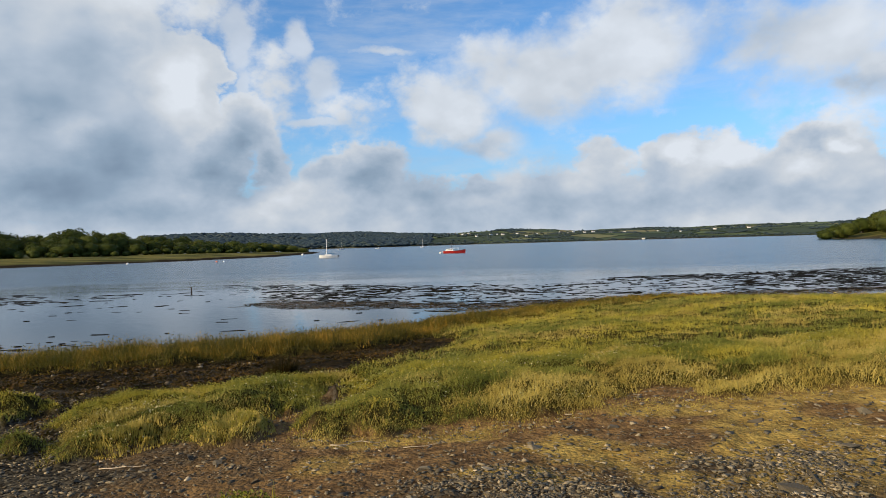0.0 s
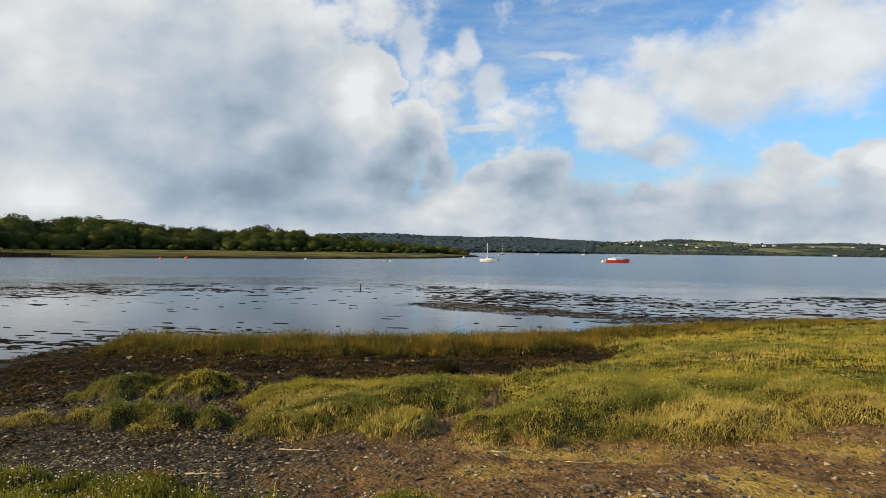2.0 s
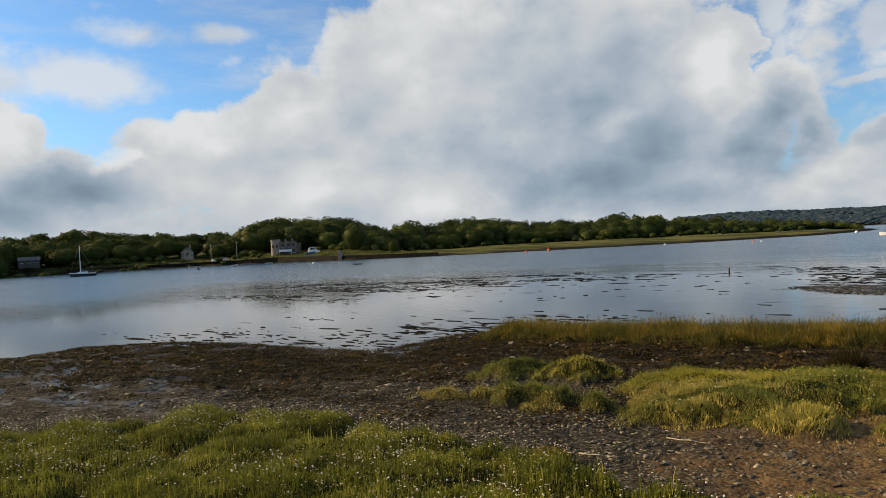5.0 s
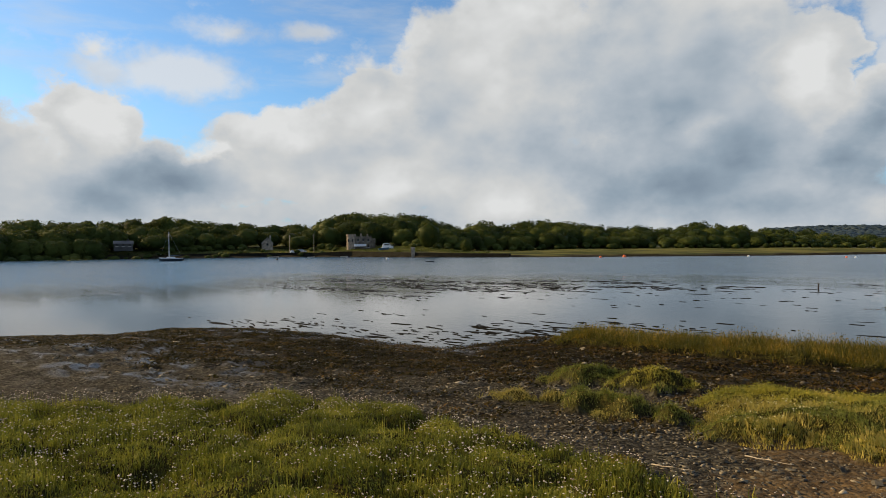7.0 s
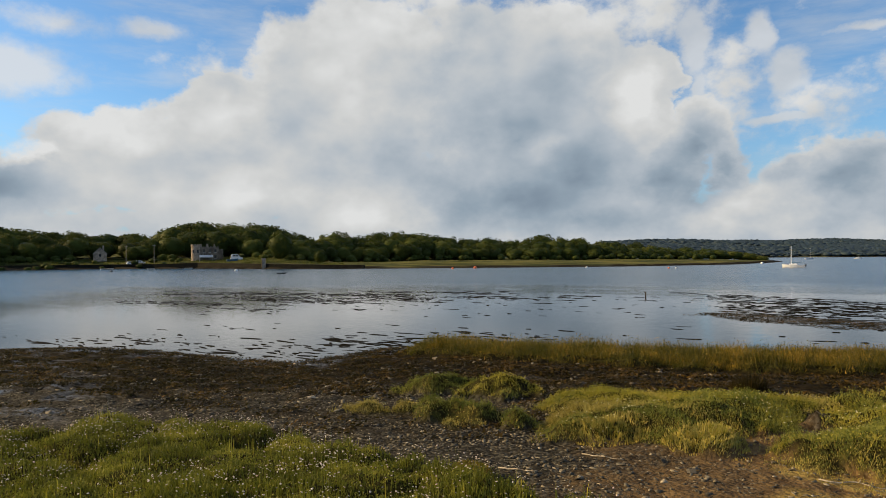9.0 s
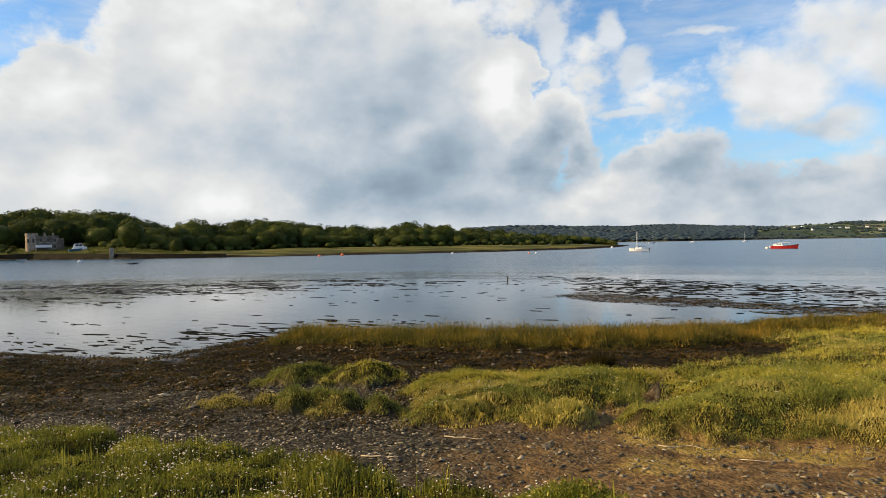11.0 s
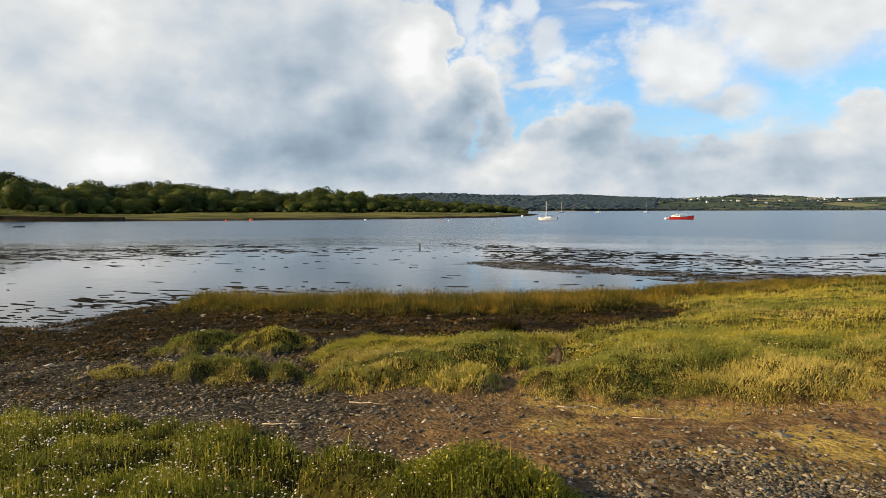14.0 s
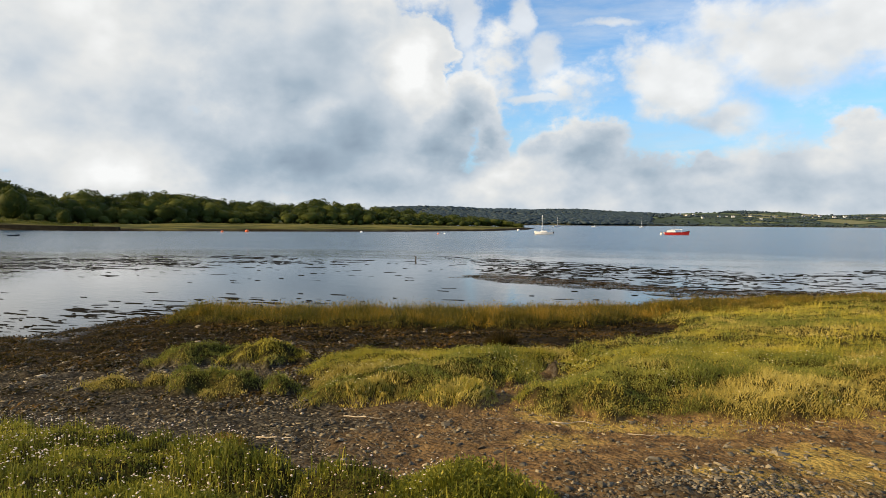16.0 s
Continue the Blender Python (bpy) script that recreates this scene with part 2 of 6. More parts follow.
rim = n_math(wt, "MULTIPLY", n_range(wt, body, 0.15, 0.6, 1.0, 0.0), n_range(wt, el, 4.0, 9.0, 0.0, 0.17))
tone = n_math(wt, "ADD", n_math(wt, "SUBTRACT", n_math(wt, "ADD", rim, 0.68), n_math(wt, "MULTIPLY", shade, 0.9)), n_math(wt, "MULTIPLY", gleam, 0.55))
cloud_col = n_ramp(wt, tone, [(0.0, (0.245, 0.315, 0.39)), (0.28, (0.35, 0.43, 0.505)), (0.55, (0.53, 0.585, 0.635)), (0.8, (0.73, 0.735, 0.72)), (1.0, (0.88, 0.88, 0.86))])
cloud_col = n_mix(wt, 1.0, cloud_col, rgb(CLOUD_GAIN, CLOUD_GAIN, CLOUD_GAIN), "MULTIPLY")
sky_col = n_mix(wt, 1.0, sky.outputs[0], rgb(SKY_GAIN * 0.92, SKY_GAIN * 1.2, SKY_GAIN * 1.36), "MULTIPLY")
high = n_range(wt, el, 20.0, 50.0, 1.0, 0.32)
sky_col = n_vec(wt, "SCALE", sky_col)
nd_in(sky_col.node, "Scale", high)
sky_col = n_mix(wt, n_range(wt, el, 12.0, 0.0, 0.0, 0.75), sky_col, rgb(0.36 * CLOUD_GAIN, 0.52 * CLOUD_GAIN, 0.68 * CLOUD_GAIN))
bg = wt.nodes["Background"]
nd_in(bg, 0, n_mix(wt, cover, sky_col, cloud_col))
nd_in(bg, 1, 1.0)
world.cycles.sampling_method = "MANUAL"
world.cycles.sample_map_resolution = 512

sun = new("sun", bpy.data.lights.new("sun", "SUN"))
sun.data.energy, sun.data.angle, sun.data.color = 5.5, radians(0.6), (1.0, 0.69, 0.31)
sun_way = Vector((math.sin(radians(SUN_AZ)) * math.cos(radians(SUN_EL)), math.cos(radians(SUN_AZ)) * math.cos(radians(SUN_EL)), math.sin(radians(SUN_EL))))
sun.matrix_world = look((0, 0, 60), Vector((0, 0, 60)) - sun_way)


# ---- mesh helpers ----
def hash2(ix, iy, seed):
    v = np.sin(ix * 127.1 + iy * 311.7 + seed * 74.7) * 43758.5453
    return v - np.floor(v)


def vnoise(x, y, seed=0):
    ix, iy = np.floor(x), np.floor(y)
    fx, fy = x - ix, y - iy
    fx, fy = fx * fx * (3 - 2 * fx), fy * fy * (3 - 2 * fy)
    a, b = hash2(ix, iy, seed), hash2(ix + 1, iy, seed)
    c, d = hash2(ix, iy + 1, seed), hash2(ix + 1, iy + 1, seed)
    return (a * (1 - fx) + b * fx) * (1 - fy) + (c * (1 - fx) + d * fx) * fy


def fbm(x, y, octaves=4, seed=0):
    x, y = np.asarray(x, float), np.asarray(y, float)
    v, amp, tot = 0.0, 1.0, 0.0
    for k in range(octaves):
        v = v + amp * vnoise(x * 2 ** k, y * 2 ** k, seed + k * 7)
        tot += amp
        amp *= 0.5
    return v / tot


def edge_distance(poly, x, y, closed=True):
    """Distance to an outline; plus inside (closed) or to its right (open), minus elsewhere."""
    x, y = np.asarray(x, float), np.asarray(y, float)
    p = np.array(poly, float)
    q = np.roll(p, -1, 0) if closed else p[1:]
    p = p if closed else p[:-1]
    best, side, inside = np.full(x.shape, 1e12), np.ones(x.shape), np.zeros(x.shape, bool)
    for (ax, ay), (bx, by) in zip(p, q):
        vx, vy = bx - ax, by - ay
        wx, wy = x - ax, y - ay
        k = np.clip((wx * vx + wy * vy) / (vx * vx + vy * vy), 0, 1)
        d = (wx - k * vx) ** 2 + (wy - k * vy) ** 2
        near = d < best - 1e-9
        best = np.where(near, d, best)
        if closed:
            with np.errstate(divide="ignore", invalid="ignore"):
                cross = ((ay > y) != (by > y)) & (x < vx * (y - ay) / (vy if vy else 1e-9) + ax)
            inside ^= cross
        else:
            side = np.where(near, np.where(vx * wy - vy * wx > 0, -1.0, 1.0), side)
    return np.sqrt(best) * (np.where(inside, 1.0, -1.0) if closed else side)


def sstep(v, a, b):
    k = np.clip((v - a) / (b - a), 0, 1)
    return k * k * (3 - 2 * k)


def mesh_of(name, verts, faces, material, smooth=False):
    me = bpy.data.meshes.new(name)
    me.from_pydata([tuple(v) for v in verts], [], faces)
    if smooth:
        me.polygons.foreach_set("use_smooth", [True] * len(me.polygons))
    me.materials.append(material)
    me.update()
    return me


def mesh_fast(name, verts, tris, material, smooth=False):
    """A mesh of triangles from two arrays."""
    me = bpy.data.meshes.new(name)
    v, f = np.asarray(verts, np.float32), np.asarray(tris, np.int32)
    me.vertices.add(len(v))
    me.vertices.foreach_set("co", v.ravel())
    me.loops.add(f.size)
    me.loops.foreach_set("vertex_index", f.ravel())
    me.polygons.add(len(f))
    me.polygons.foreach_set("loop_start", np.arange(0, f.size, 3, dtype=np.int32))
    me.polygons.foreach_set("loop_total", np.full(len(f), 3, np.int32))
    me.materials.append(material)
    me.update(calc_edges=True)
    if smooth:
        me.polygons.foreach_set("use_smooth", [True] * len(f))
    return me


def bm_mesh(name, bm, material, smooth=False):
    me = bpy.data.meshes.new(name)
    bm.normal_update()
    bm.to_mesh(me)
    bm.free()
    if smooth:
        me.polygons.foreach_set("use_smooth", [True] * len(me.polygons))
    me.materials.append(material)
    return me


def part(name, bm, material, parent, label="", smooth=False):
    me = bm if isinstance(bm, bpy.types.Mesh) else bm_mesh(name, bm, material, smooth)
    ob = new(name, me)
    ob.parent = parent
    if label:
        tagged(ob, label)
    return ob


def box(bm, x0, y0, z0, x1, y1, z1, bevel=0.0):
    v = [bm.verts.new(p) for p in ((x0, y0, z0), (x1, y0, z0), (x1, y1, z0), (x0, y1, z0), (x0, y0, z1), (x1, y0, z1), (x1, y1, z1), (x0, y1, z1))]
    fs = [bm.faces.new([v[k] for k in q]) for q in ((3, 2, 1, 0), (4, 5, 6, 7), (0, 1, 5, 4), (1, 2, 6, 5), (2, 3, 7, 6), (3, 0, 4, 7))]
    if bevel:
        es = list({e for f in fs for e in f.edges})
        bmesh.ops.bevel(bm, geom=es, offset=bevel, segments=1, affect="EDGES")
    return bm


def tube(bm, pts, radii, sides=8):
    """A round bar through points, with a radius at each, closed at both ends."""
    rings = []
    for k, p in enumerate(pts):
        p = Vector(p)
        d = (Vector(pts[min(k + 1, len(pts) - 1)]) - Vector(pts[max(k - 1, 0)])).normalized()
        u = d.orthogonal().normalized()
        w = d.cross(u)
        rings.append([bm.verts.new(p + radii[k] * (math.cos(a) * u + math.sin(a) * w)) for a in (2 * math.pi * j / sides for j in range(sides))])
    for a, b in zip(rings, rings[1:]):
        for j in range(sides):
            bm.faces.new((a[j], a[(j + 1) % sides], b[(j + 1) % sides], b[j]))
    bm.faces.new(rings[0][::-1])
    bm.faces.new(rings[-1])
    return bm


def thing(name, m, label, category, group="", kind=""):
    ob = new(name)
    ob.matrix_basis = m
    return tagged(ob, label, category, group, kind)


# ---- the lie of the land ----
SHORE = [(-400, -160), (-120, -60), (-60, -22), (-38, 0), (-33, 7), (-33.5, 9.7), (-30.6, 12.8), (-26.4, 14.2), (-21.9, 14.8), (-19.5, 15.4), (-19.4, 18.5), (-19.3, 20.5),
         (-17.5, 21.8), (-14.5, 22.8), (-10, 24.2), (-6, 26), (-3, 28.5), (0, 34), (4, 37.5), (10.7, 38), (16, 36), (24.7, 36.5), (40, 39), (80, 48), (200, 75), (500, 130), (3000, 300)]
WEST = [(-1500, -400), (-420, -60), (-330, 40), (-297, 100), (-285, 138), (-255, 158), (-208, 161), (-165, 178), (-130, 208), (-97, 242), (-74, 300), (-74, 380), (-84, 465),
        (-150, 560), (-320, 700), (-900, 900), (-1600, 700)]
NORTH = [(-3000, 1000), (-900, 1000), (-330, 1250), (-120, 1350), (60, 1600), (450, 1750), (800, 1650), (1300, 1500), (2600, 900), (3600, 4600), (-3600, 4600)]
HEAD = [(262, 330), (232, 380), (250, 430), (330, 470), (600, 520), (900, 300), (500, 180), (340, 260)]
# foreground turf with flowers, marsh grass behind the shingle, the grassy ridge by the water
TURF = [(-16, -6), (-11.5, 0.5), (-10.2, 2), (-9.8, 3.8), (-8, 4.65), (-6, 4.45), (-4.75, 4.6), (-4.1, 4.1), (-3.2, 3.75), (-2.3, 3.75), (-1.5, 3.85), (-0.85, 3.65), (-0.45, 3.1), (-0.5, 1.5), (0.6, -3), (-3, -7)]
MARSH = [(-5.2, 8.2), (-4.7, 7.4), (-4.45, 6.5), (-3.8, 6.4), (-3.3, 6.65), (-2.8, 6.7), (-2.1, 6.5), (-2.05, 7.6), (-1.8, 7.7), (-1.6, 6.6), (-0.5, 6.2), (0.5, 6.45), (1.7, 6.9), (3.5, 7.15), (6, 7.3), (30, 9), (60, 12), (60, 32),
         (40, 31), (19, 28), (12, 27.5), (8, 29.5), (4, 29.5), (-0.4, 27.5), (-1.8, 23.5), (0.4, 19.0), (0.2, 16.0), (-0.5, 13.6), (-1.6, 11.8), (-2.8, 10.7), (-4.0, 10.0), (-5.0, 9.5), (-5.6, 8.8)]
# the muddy gully through the marsh grass
GULLY = [(-1.9, 6.5), (-1.95, 7.6), (-1.6, 8.6), (-1.75, 10.4)]
RIDGE = [(-16.8, 18.2), (-15, 17.2), (-11.5, 16.2), (-9.8, 17.0), (-7.6, 17.0), (-5.6, 17.4), (-4.0, 18.2), (-2.0, 18.6), (-0.4, 20.6), (2.4, 23.5), (6, 25.6), (14, 25.4), (26, 27), (26, 29.5), (19, 29), (12, 28.6), (8, 30.4), (4, 30.5), (2, 29.8), (-0.4, 28.5), (-3.2, 25.6), (-6.2, 23.6), (-10, 22), (-14, 20.9), (-16.6, 19.8)]


# hummocks of grass along the shingle: place, half length, half depth, height
HUMMOCKS = [(-7.75, 6.95, 0.42, 0.24, 0.12), (-7.15, 7.3, 0.3, 0.2, 0.12), (-6.1, 7.1, 0.55, 0.42, 0.3), (-5.75, 6.75, 0.36, 0.22, 0.12), (-7.9, 9.2, 0.8, 0.5, 0.3), (-6.7, 9.3, 0.7, 0.45, 0.32), (-4.9, 7.05, 0.26, 0.26, 0.2),
            (-3.9, 6.85, 0.5, 0.42, 0.22), (-2.5, 7.0, 0.5, 0.45, 0.2), (-4.3, 8.5, 0.8, 0.45, 0.28), (-2.8, 8.3, 0.7, 0.5, 0.28), (-3.2, 7.4, 0.4, 0.3, 0.2), (-0.9, 7.2, 0.7, 0.6, 0.22), (-0.6, 9.2, 1.0, 0.6, 0.26)]


def cells(x, y, seed=0):
    """Domes round scattered centres: height 0 to 1, and a tone for each."""
    ix, iy = np.floor(x), np.floor(y)
    best, tone = np.full(np.shape(x), 9.0), np.zeros(np.shape(x))
    for a in (-1, 0, 1):
        for b in (-1, 0, 1):
            cx, cy = ix + a, iy + b
            d = np.hypot(cx + hash2(cx, cy, seed) - x, cy + hash2(cx, cy, seed + 1) - y)
            near = d < best
            best, tone = np.where(near, d, best), np.where(near, hash2(cx, cy, seed + 2), tone)
    return np.sqrt(np.clip(1 - (best / 0.8) ** 2, 0, 1)), tone


def zones(x, y):
    """Soft masks over the near bank, with ragged edges: turf, marsh, ridge, and the hummocks' height."""
    x, y = np.asarray(x, float), np.asarray(y, float)
    jit = (fbm(x * 1.7, y * 1.7, 3, 3) - 0.5) * 1.3
    turf = sstep(edge_distance(TURF, x, y) + jit * 0.5, -0.1, 0.2)
    gap = fbm(x * 0.7 + 9, y * 0.7, 3, 11)
    field = edge_distance(MARSH, x, y) + jit * 0.5 - np.clip(gap - 0.52, 0, 1) * np.interp(x, [-1.5, -0.8], [5.0, 3.0])
    field = np.minimum(field, np.abs(edge_distance(GULLY, x, y, False)) - np.interp(y, [6.5, 10.4], [0.3, 0.08]) + jit * 0.15)
    marsh = sstep(field, -0.05, 0.2)
    rise = marsh * sstep(field, -0.1, 0.9) * (0.05 + 0.13 * cells(x * 0.9, y * 1.2, 31)[0] + 0.13 * cells(x * 2.1, y * 2.4, 37)[0])
    ragged = (fbm(x * 3.2, y * 4.0, 3, 13) - 0.5) * 1.4
    knob = cells(x * 1.5, y * 1.9, 37)[0]
    for hx, hy, hw, hd, hh in HUMMOCKS:
        r = np.hypot((x - hx) / hw, (y - hy) / hd) * 1.0 + jit * 0.8 + ragged
        k = sstep(-r, -1.15, -0.9) * sstep(np.abs(edge_distance(GULLY, x, y, False)), 0.08, 0.25)
        marsh = np.maximum(marsh, k)
        rise = np.maximum(rise, 1.25 * hh * np.clip(1.15 - r, 0, 1) ** 0.8 * (0.25 + 0.75 * knob))
    ridge = sstep(edge_distance(RIDGE, x, y) + jit * 0.9, -0.2, 0.5)
    return turf, marsh, ridge, rise


def bank(x, y, fine=True):
    d = edge_distance(SHORE, x, y, False)
    z = np.interp(d, [-70, -8, 0, 5.8, 12.5, 14, 19.3, 21.7, 25.3, 40, 120], [-3, -0.4, 0, 0.46, 1.15, 1.33, 1.71, 1.93, 2.1, 2.5, 6])
    if fine:
        turf, marsh, ridge, rise = zones(x, y)
        weedy = sstep(d, 0.3, 2) * sstep(16 - d, 0, 4) * sstep(-x, -3, 1)
        z = z + weedy * (0.2 * (cells(x * 1.5, y * 1.8, 45)[0] - 0.4) * fbm(x * 0.9, y * 0.9, 2, 47) + (fbm(x * 4.5, y * 4.5, 2, 49) - 0.5) * 0.09)
        near = sstep(d, -1, 3)
        z = z + near * ((fbm(x * 0.5, y * 0.5, 4, 5) - 0.5) * 0.16 + (fbm(x * 3.2, y * 3.2, 4, 8) - 0.5) * 0.07)
        z = z + turf * (0.02 + 0.24 * (cells(x * 1.05, y * 1.25, 21)[0] - 0.4) + 0.11 * (cells(x * 2.7, y * 2.9, 23)[0] - 0.45)) + rise + ridge * (0.1 + 0.16 * cells(x * 0.6, y * 0.6, 35)[0]) * np.interp(x, [-4, 3], [1.0, 0.4])
    return z, d


def land_z(x, y):
    x, y = np.asarray(x, float), np.asarray(y, float)
    z, d = bank(x, y)
    dw = edge_distance(WEST, x, y)
    az = np.degrees(np.arctan2(x, y))
    steep = sstep(-az, 47, 53)
    bump = (fbm(x / 25, y / 25, 3, 41) - 0.5)
    zw = (1 - steep) * np.interp(dw, [-60, -6, 0, 5, 30, 160, 320, 700], [-3, -0.6, 0, 0.7, 1.3, 2.4, 9, 22]) + steep * np.interp(dw, [-60, -6, 0, 3, 12, 30, 120, 400], [-3, -0.6, 0, 1.5, 2.8, 3.9, 8, 20])
    zw = zw + sstep(dw, 2, 30) * bump * 1.4
    dn = edge_distance(NORTH, x, y)
    zn = np.interp(dn, [-300, 0, 20, 200, 600, 900, 2600], [-4, 0, 3, 15, 35, 45, 52]) + sstep(dn, 10, 500) * (fbm(x / 320, y / 320, 4, 51) - 0.5) * 30
    dh = edge_distance(HEAD, x, y)
    zh = np.interp(dh, [-80, 0, 4, 40, 120], [-3, 0, 1.2, 6, 12])
    return np.maximum.reduce([z, zw, zn, zh, np.full(x.shape, -3.0)])


def ground_at(x, y):
    return float(land_z(np.array([x]), np.array([y]))[0])


# ---- materials ----
def ground_material():
    m, t, p = new_mat("ground")
    pos = n_pos(t)
    mid = n_noise(t, pos, 6.0, 5.0, 0.6).outputs[0]
    grit = n_noise(t, pos, 45.0, 3.0, 0.6).outputs[0]
    peb = n_voronoi(t, n_vec(t, "MULTIPLY", pos, (1.0, 1.0, 0.4)), 22.0)
    cell = t.nodes.new("ShaderNodeSeparateColor")
    nd_in(cell, 0, peb.outputs["Color"])
    stone = n_ramp(t, cell.outputs[0], [(0.0, (0.013, 0.0125, 0.010)), (0.5, (0.034, 0.032, 0.026)), (1.0, (0.11, 0.104, 0.085))])
    stone = n_mix(t, n_range(t, mid, 0.42, 0.62, 0.0, 0.45), stone, rgb(0.034, 0.028, 0.022))
    soil = n_mix(t, n_range(t, mid, 0.35, 0.68), rgb(0.085, 0.052, 0.025), rgb(0.235, 0.152, 0.066))
    soil = n_mix(t, n_range(t, grit, 0.5, 0.72, 0.0, 0.5), soil, rgb(0.2, 0.16, 0.12))
    kelp = n_mix(t, n_range(t, mid, 0.38, 0.65), rgb(0.007, 0.006, 0.0035), rgb(0.022, 0.016, 0.006))
    # mud under the grass, darkened further with the shade between clumps
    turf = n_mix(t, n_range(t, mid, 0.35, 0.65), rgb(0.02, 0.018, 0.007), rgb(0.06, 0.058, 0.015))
    straw = n_mix(t, n_range(t, mid, 0.35, 0.65), rgb(0.2, 0.14, 0.045), rgb(0.36, 0.27, 0.08))
    marsh = n_mix(t, n_range(t, n_noise(t, n_vec(t, "MULTIPLY", pos, (0.03, 0.12, 0.1)), 1.0, 5.0).outputs[0], 0.4, 0.6), rgb(0.04, 0.052, 0.016), rgb(0.14, 0.135, 0.043))
    cells = n_voronoi(t, n_vec(t, "MULTIPLY", pos, (1.0, 0.6, 0.0)), 0.0085)
    fc = t.nodes.new("ShaderNodeSeparateColor")
    nd_in(fc, 0, cells.outputs["Color"])
    # field greens dulled towards blue: distance haze put into the colour
    field = n_ramp(t, fc.outputs[0], [(0.0, (0.036, 0.055, 0.05)), (0.34, (0.055, 0.08, 0.06)), (0.5, (0.09, 0.125, 0.075)), (0.75, (0.13, 0.16, 0.09)), (1.0, (0.19, 0.185, 0.12))])
    edge = n_voronoi(t, n_vec(t, "MULTIPLY", pos, (1.0, 0.6, 0.0)), 0.0085, "DISTANCE_TO_EDGE").outputs[0]
    field = n_mix(t, n_range(t, edge, 0.03, 0.06), rgb(0.025, 0.04, 0.02), field)
    col = n_mix(t, n_attr(t, "soil"), stone, soil)
    col = n_mix(t, n_attr(t, "kelp"), col, kelp)
    col = n_mix(t, n_attr(t, "straw"), col, straw)
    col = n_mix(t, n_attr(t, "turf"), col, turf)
    col = n_mix(t, n_attr(t, "marsh"), col, marsh)
    col = n_mix(t, n_attr(t, "field"), col, field)
    wet = n_math(t, "MULTIPLY", n_attr(t, "wet"), n_range(t, n_noise(t, n_vec(t, "MULTIPLY", pos, (2.2, 4.5, 1.0)), 1.0, 4.0, 0.65).outputs[0], 0.4, 0.52))
    col = n_mix(t, n_math(t, "MULTIPLY", wet, 0.6), col, rgb(0.016, 0.015, 0.014))
    nd_in(p, "Base Color", col)
    nd_in(p, "Roughness", n_math(t, "MULTIPLY_ADD", wet, -0.72, 0.98))
    nd_in(p, "Specular IOR Level", n_math(t, "MULTIPLY_ADD", wet, 0.42, 0.04))
    h = n_math(t, "ADD", n_math(t, "MULTIPLY", peb.outputs[0], -0.6), n_math(t, "MULTIPLY_ADD", grit, 0.4, mid))
    nd_in(p, "Normal", n_bump(t, h, 0.7, 0.04))
    return m


def water_material():
    m, t, p = new_mat("sea water")
    pos = n_pos(t)
    s = t.nodes.new("ShaderNodeSeparateXYZ")
    nd_in(s, 0, pos)
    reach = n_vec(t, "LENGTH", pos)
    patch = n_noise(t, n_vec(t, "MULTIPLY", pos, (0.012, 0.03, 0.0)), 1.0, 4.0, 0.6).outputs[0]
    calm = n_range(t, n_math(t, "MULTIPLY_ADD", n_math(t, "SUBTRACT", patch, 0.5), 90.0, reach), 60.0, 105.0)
    rip = n_noise(t, n_vec(t, "MULTIPLY", pos, (1.6, 2.6, 1.0)), 1.0, 4.0, 0.6).outputs[0]
    swell = n_noise(t, n_vec(t, "MULTIPLY", pos, (0.25, 0.5, 1.0)), 1.0, 2.0, 0.5).outputs[0]
    streak = n_noise(t, n_vec(t, "MULTIPLY", pos, (0.04, 0.35, 0.0)), 1.0, 4.0, 0.6).outputs[0]
    amp = n_math(t, "MULTIPLY_ADD", n_math(t, "MULTIPLY", calm, n_range(t, streak, 0.35, 0.65, 0.4, 1.7)), 0.055, 0.006)
    h = n_math(t, "MULTIPLY", n_math(t, "ADD", rip, n_math(t, "MULTIPLY", swell, 0.7)), amp)
    # bluer base farther out stands in for blue sky reflected by the ripples
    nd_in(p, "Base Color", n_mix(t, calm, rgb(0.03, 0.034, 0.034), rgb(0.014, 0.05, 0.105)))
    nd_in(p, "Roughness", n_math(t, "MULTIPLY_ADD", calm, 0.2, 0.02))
    nd_in(p, "IOR", 1.33)
    nd_in(p, "Normal", n_bump(t, h, 1.0, 1.0))
    return m


def stone_material():
    m, t, p = new_mat("beach stone")
    pos = n_pos(t)
    r = n_math(t, "FRACT", n_math(t, "ADD", n_island(t), n_random(t)))
    col = n_ramp(t, r, [(0.0, (0.045, 0.040, 0.03)), (0.4, (0.1, 0.09, 0.068)), (0.78, (0.19, 0.17, 0.125)), (0.96, (0.31, 0.27, 0.2)), (1.0, (0.5, 0.44, 0.33))])
    g = n_noise(t, pos, 60.0, 4.0, 0.6).outputs[0]
    nd_in(p, "Base Color", n_mix(t, n_range(t, g, 0.4, 0.7, 0.0, 0.5), col, rgb(0.1, 0.085, 0.07)))
    nd_in(p, "Roughness", 0.8)
    nd_in(p, "Specular IOR Level", 0.2)
    nd_in(p, "Normal", n_bump(t, g, 0.5, 0.01))
    return m


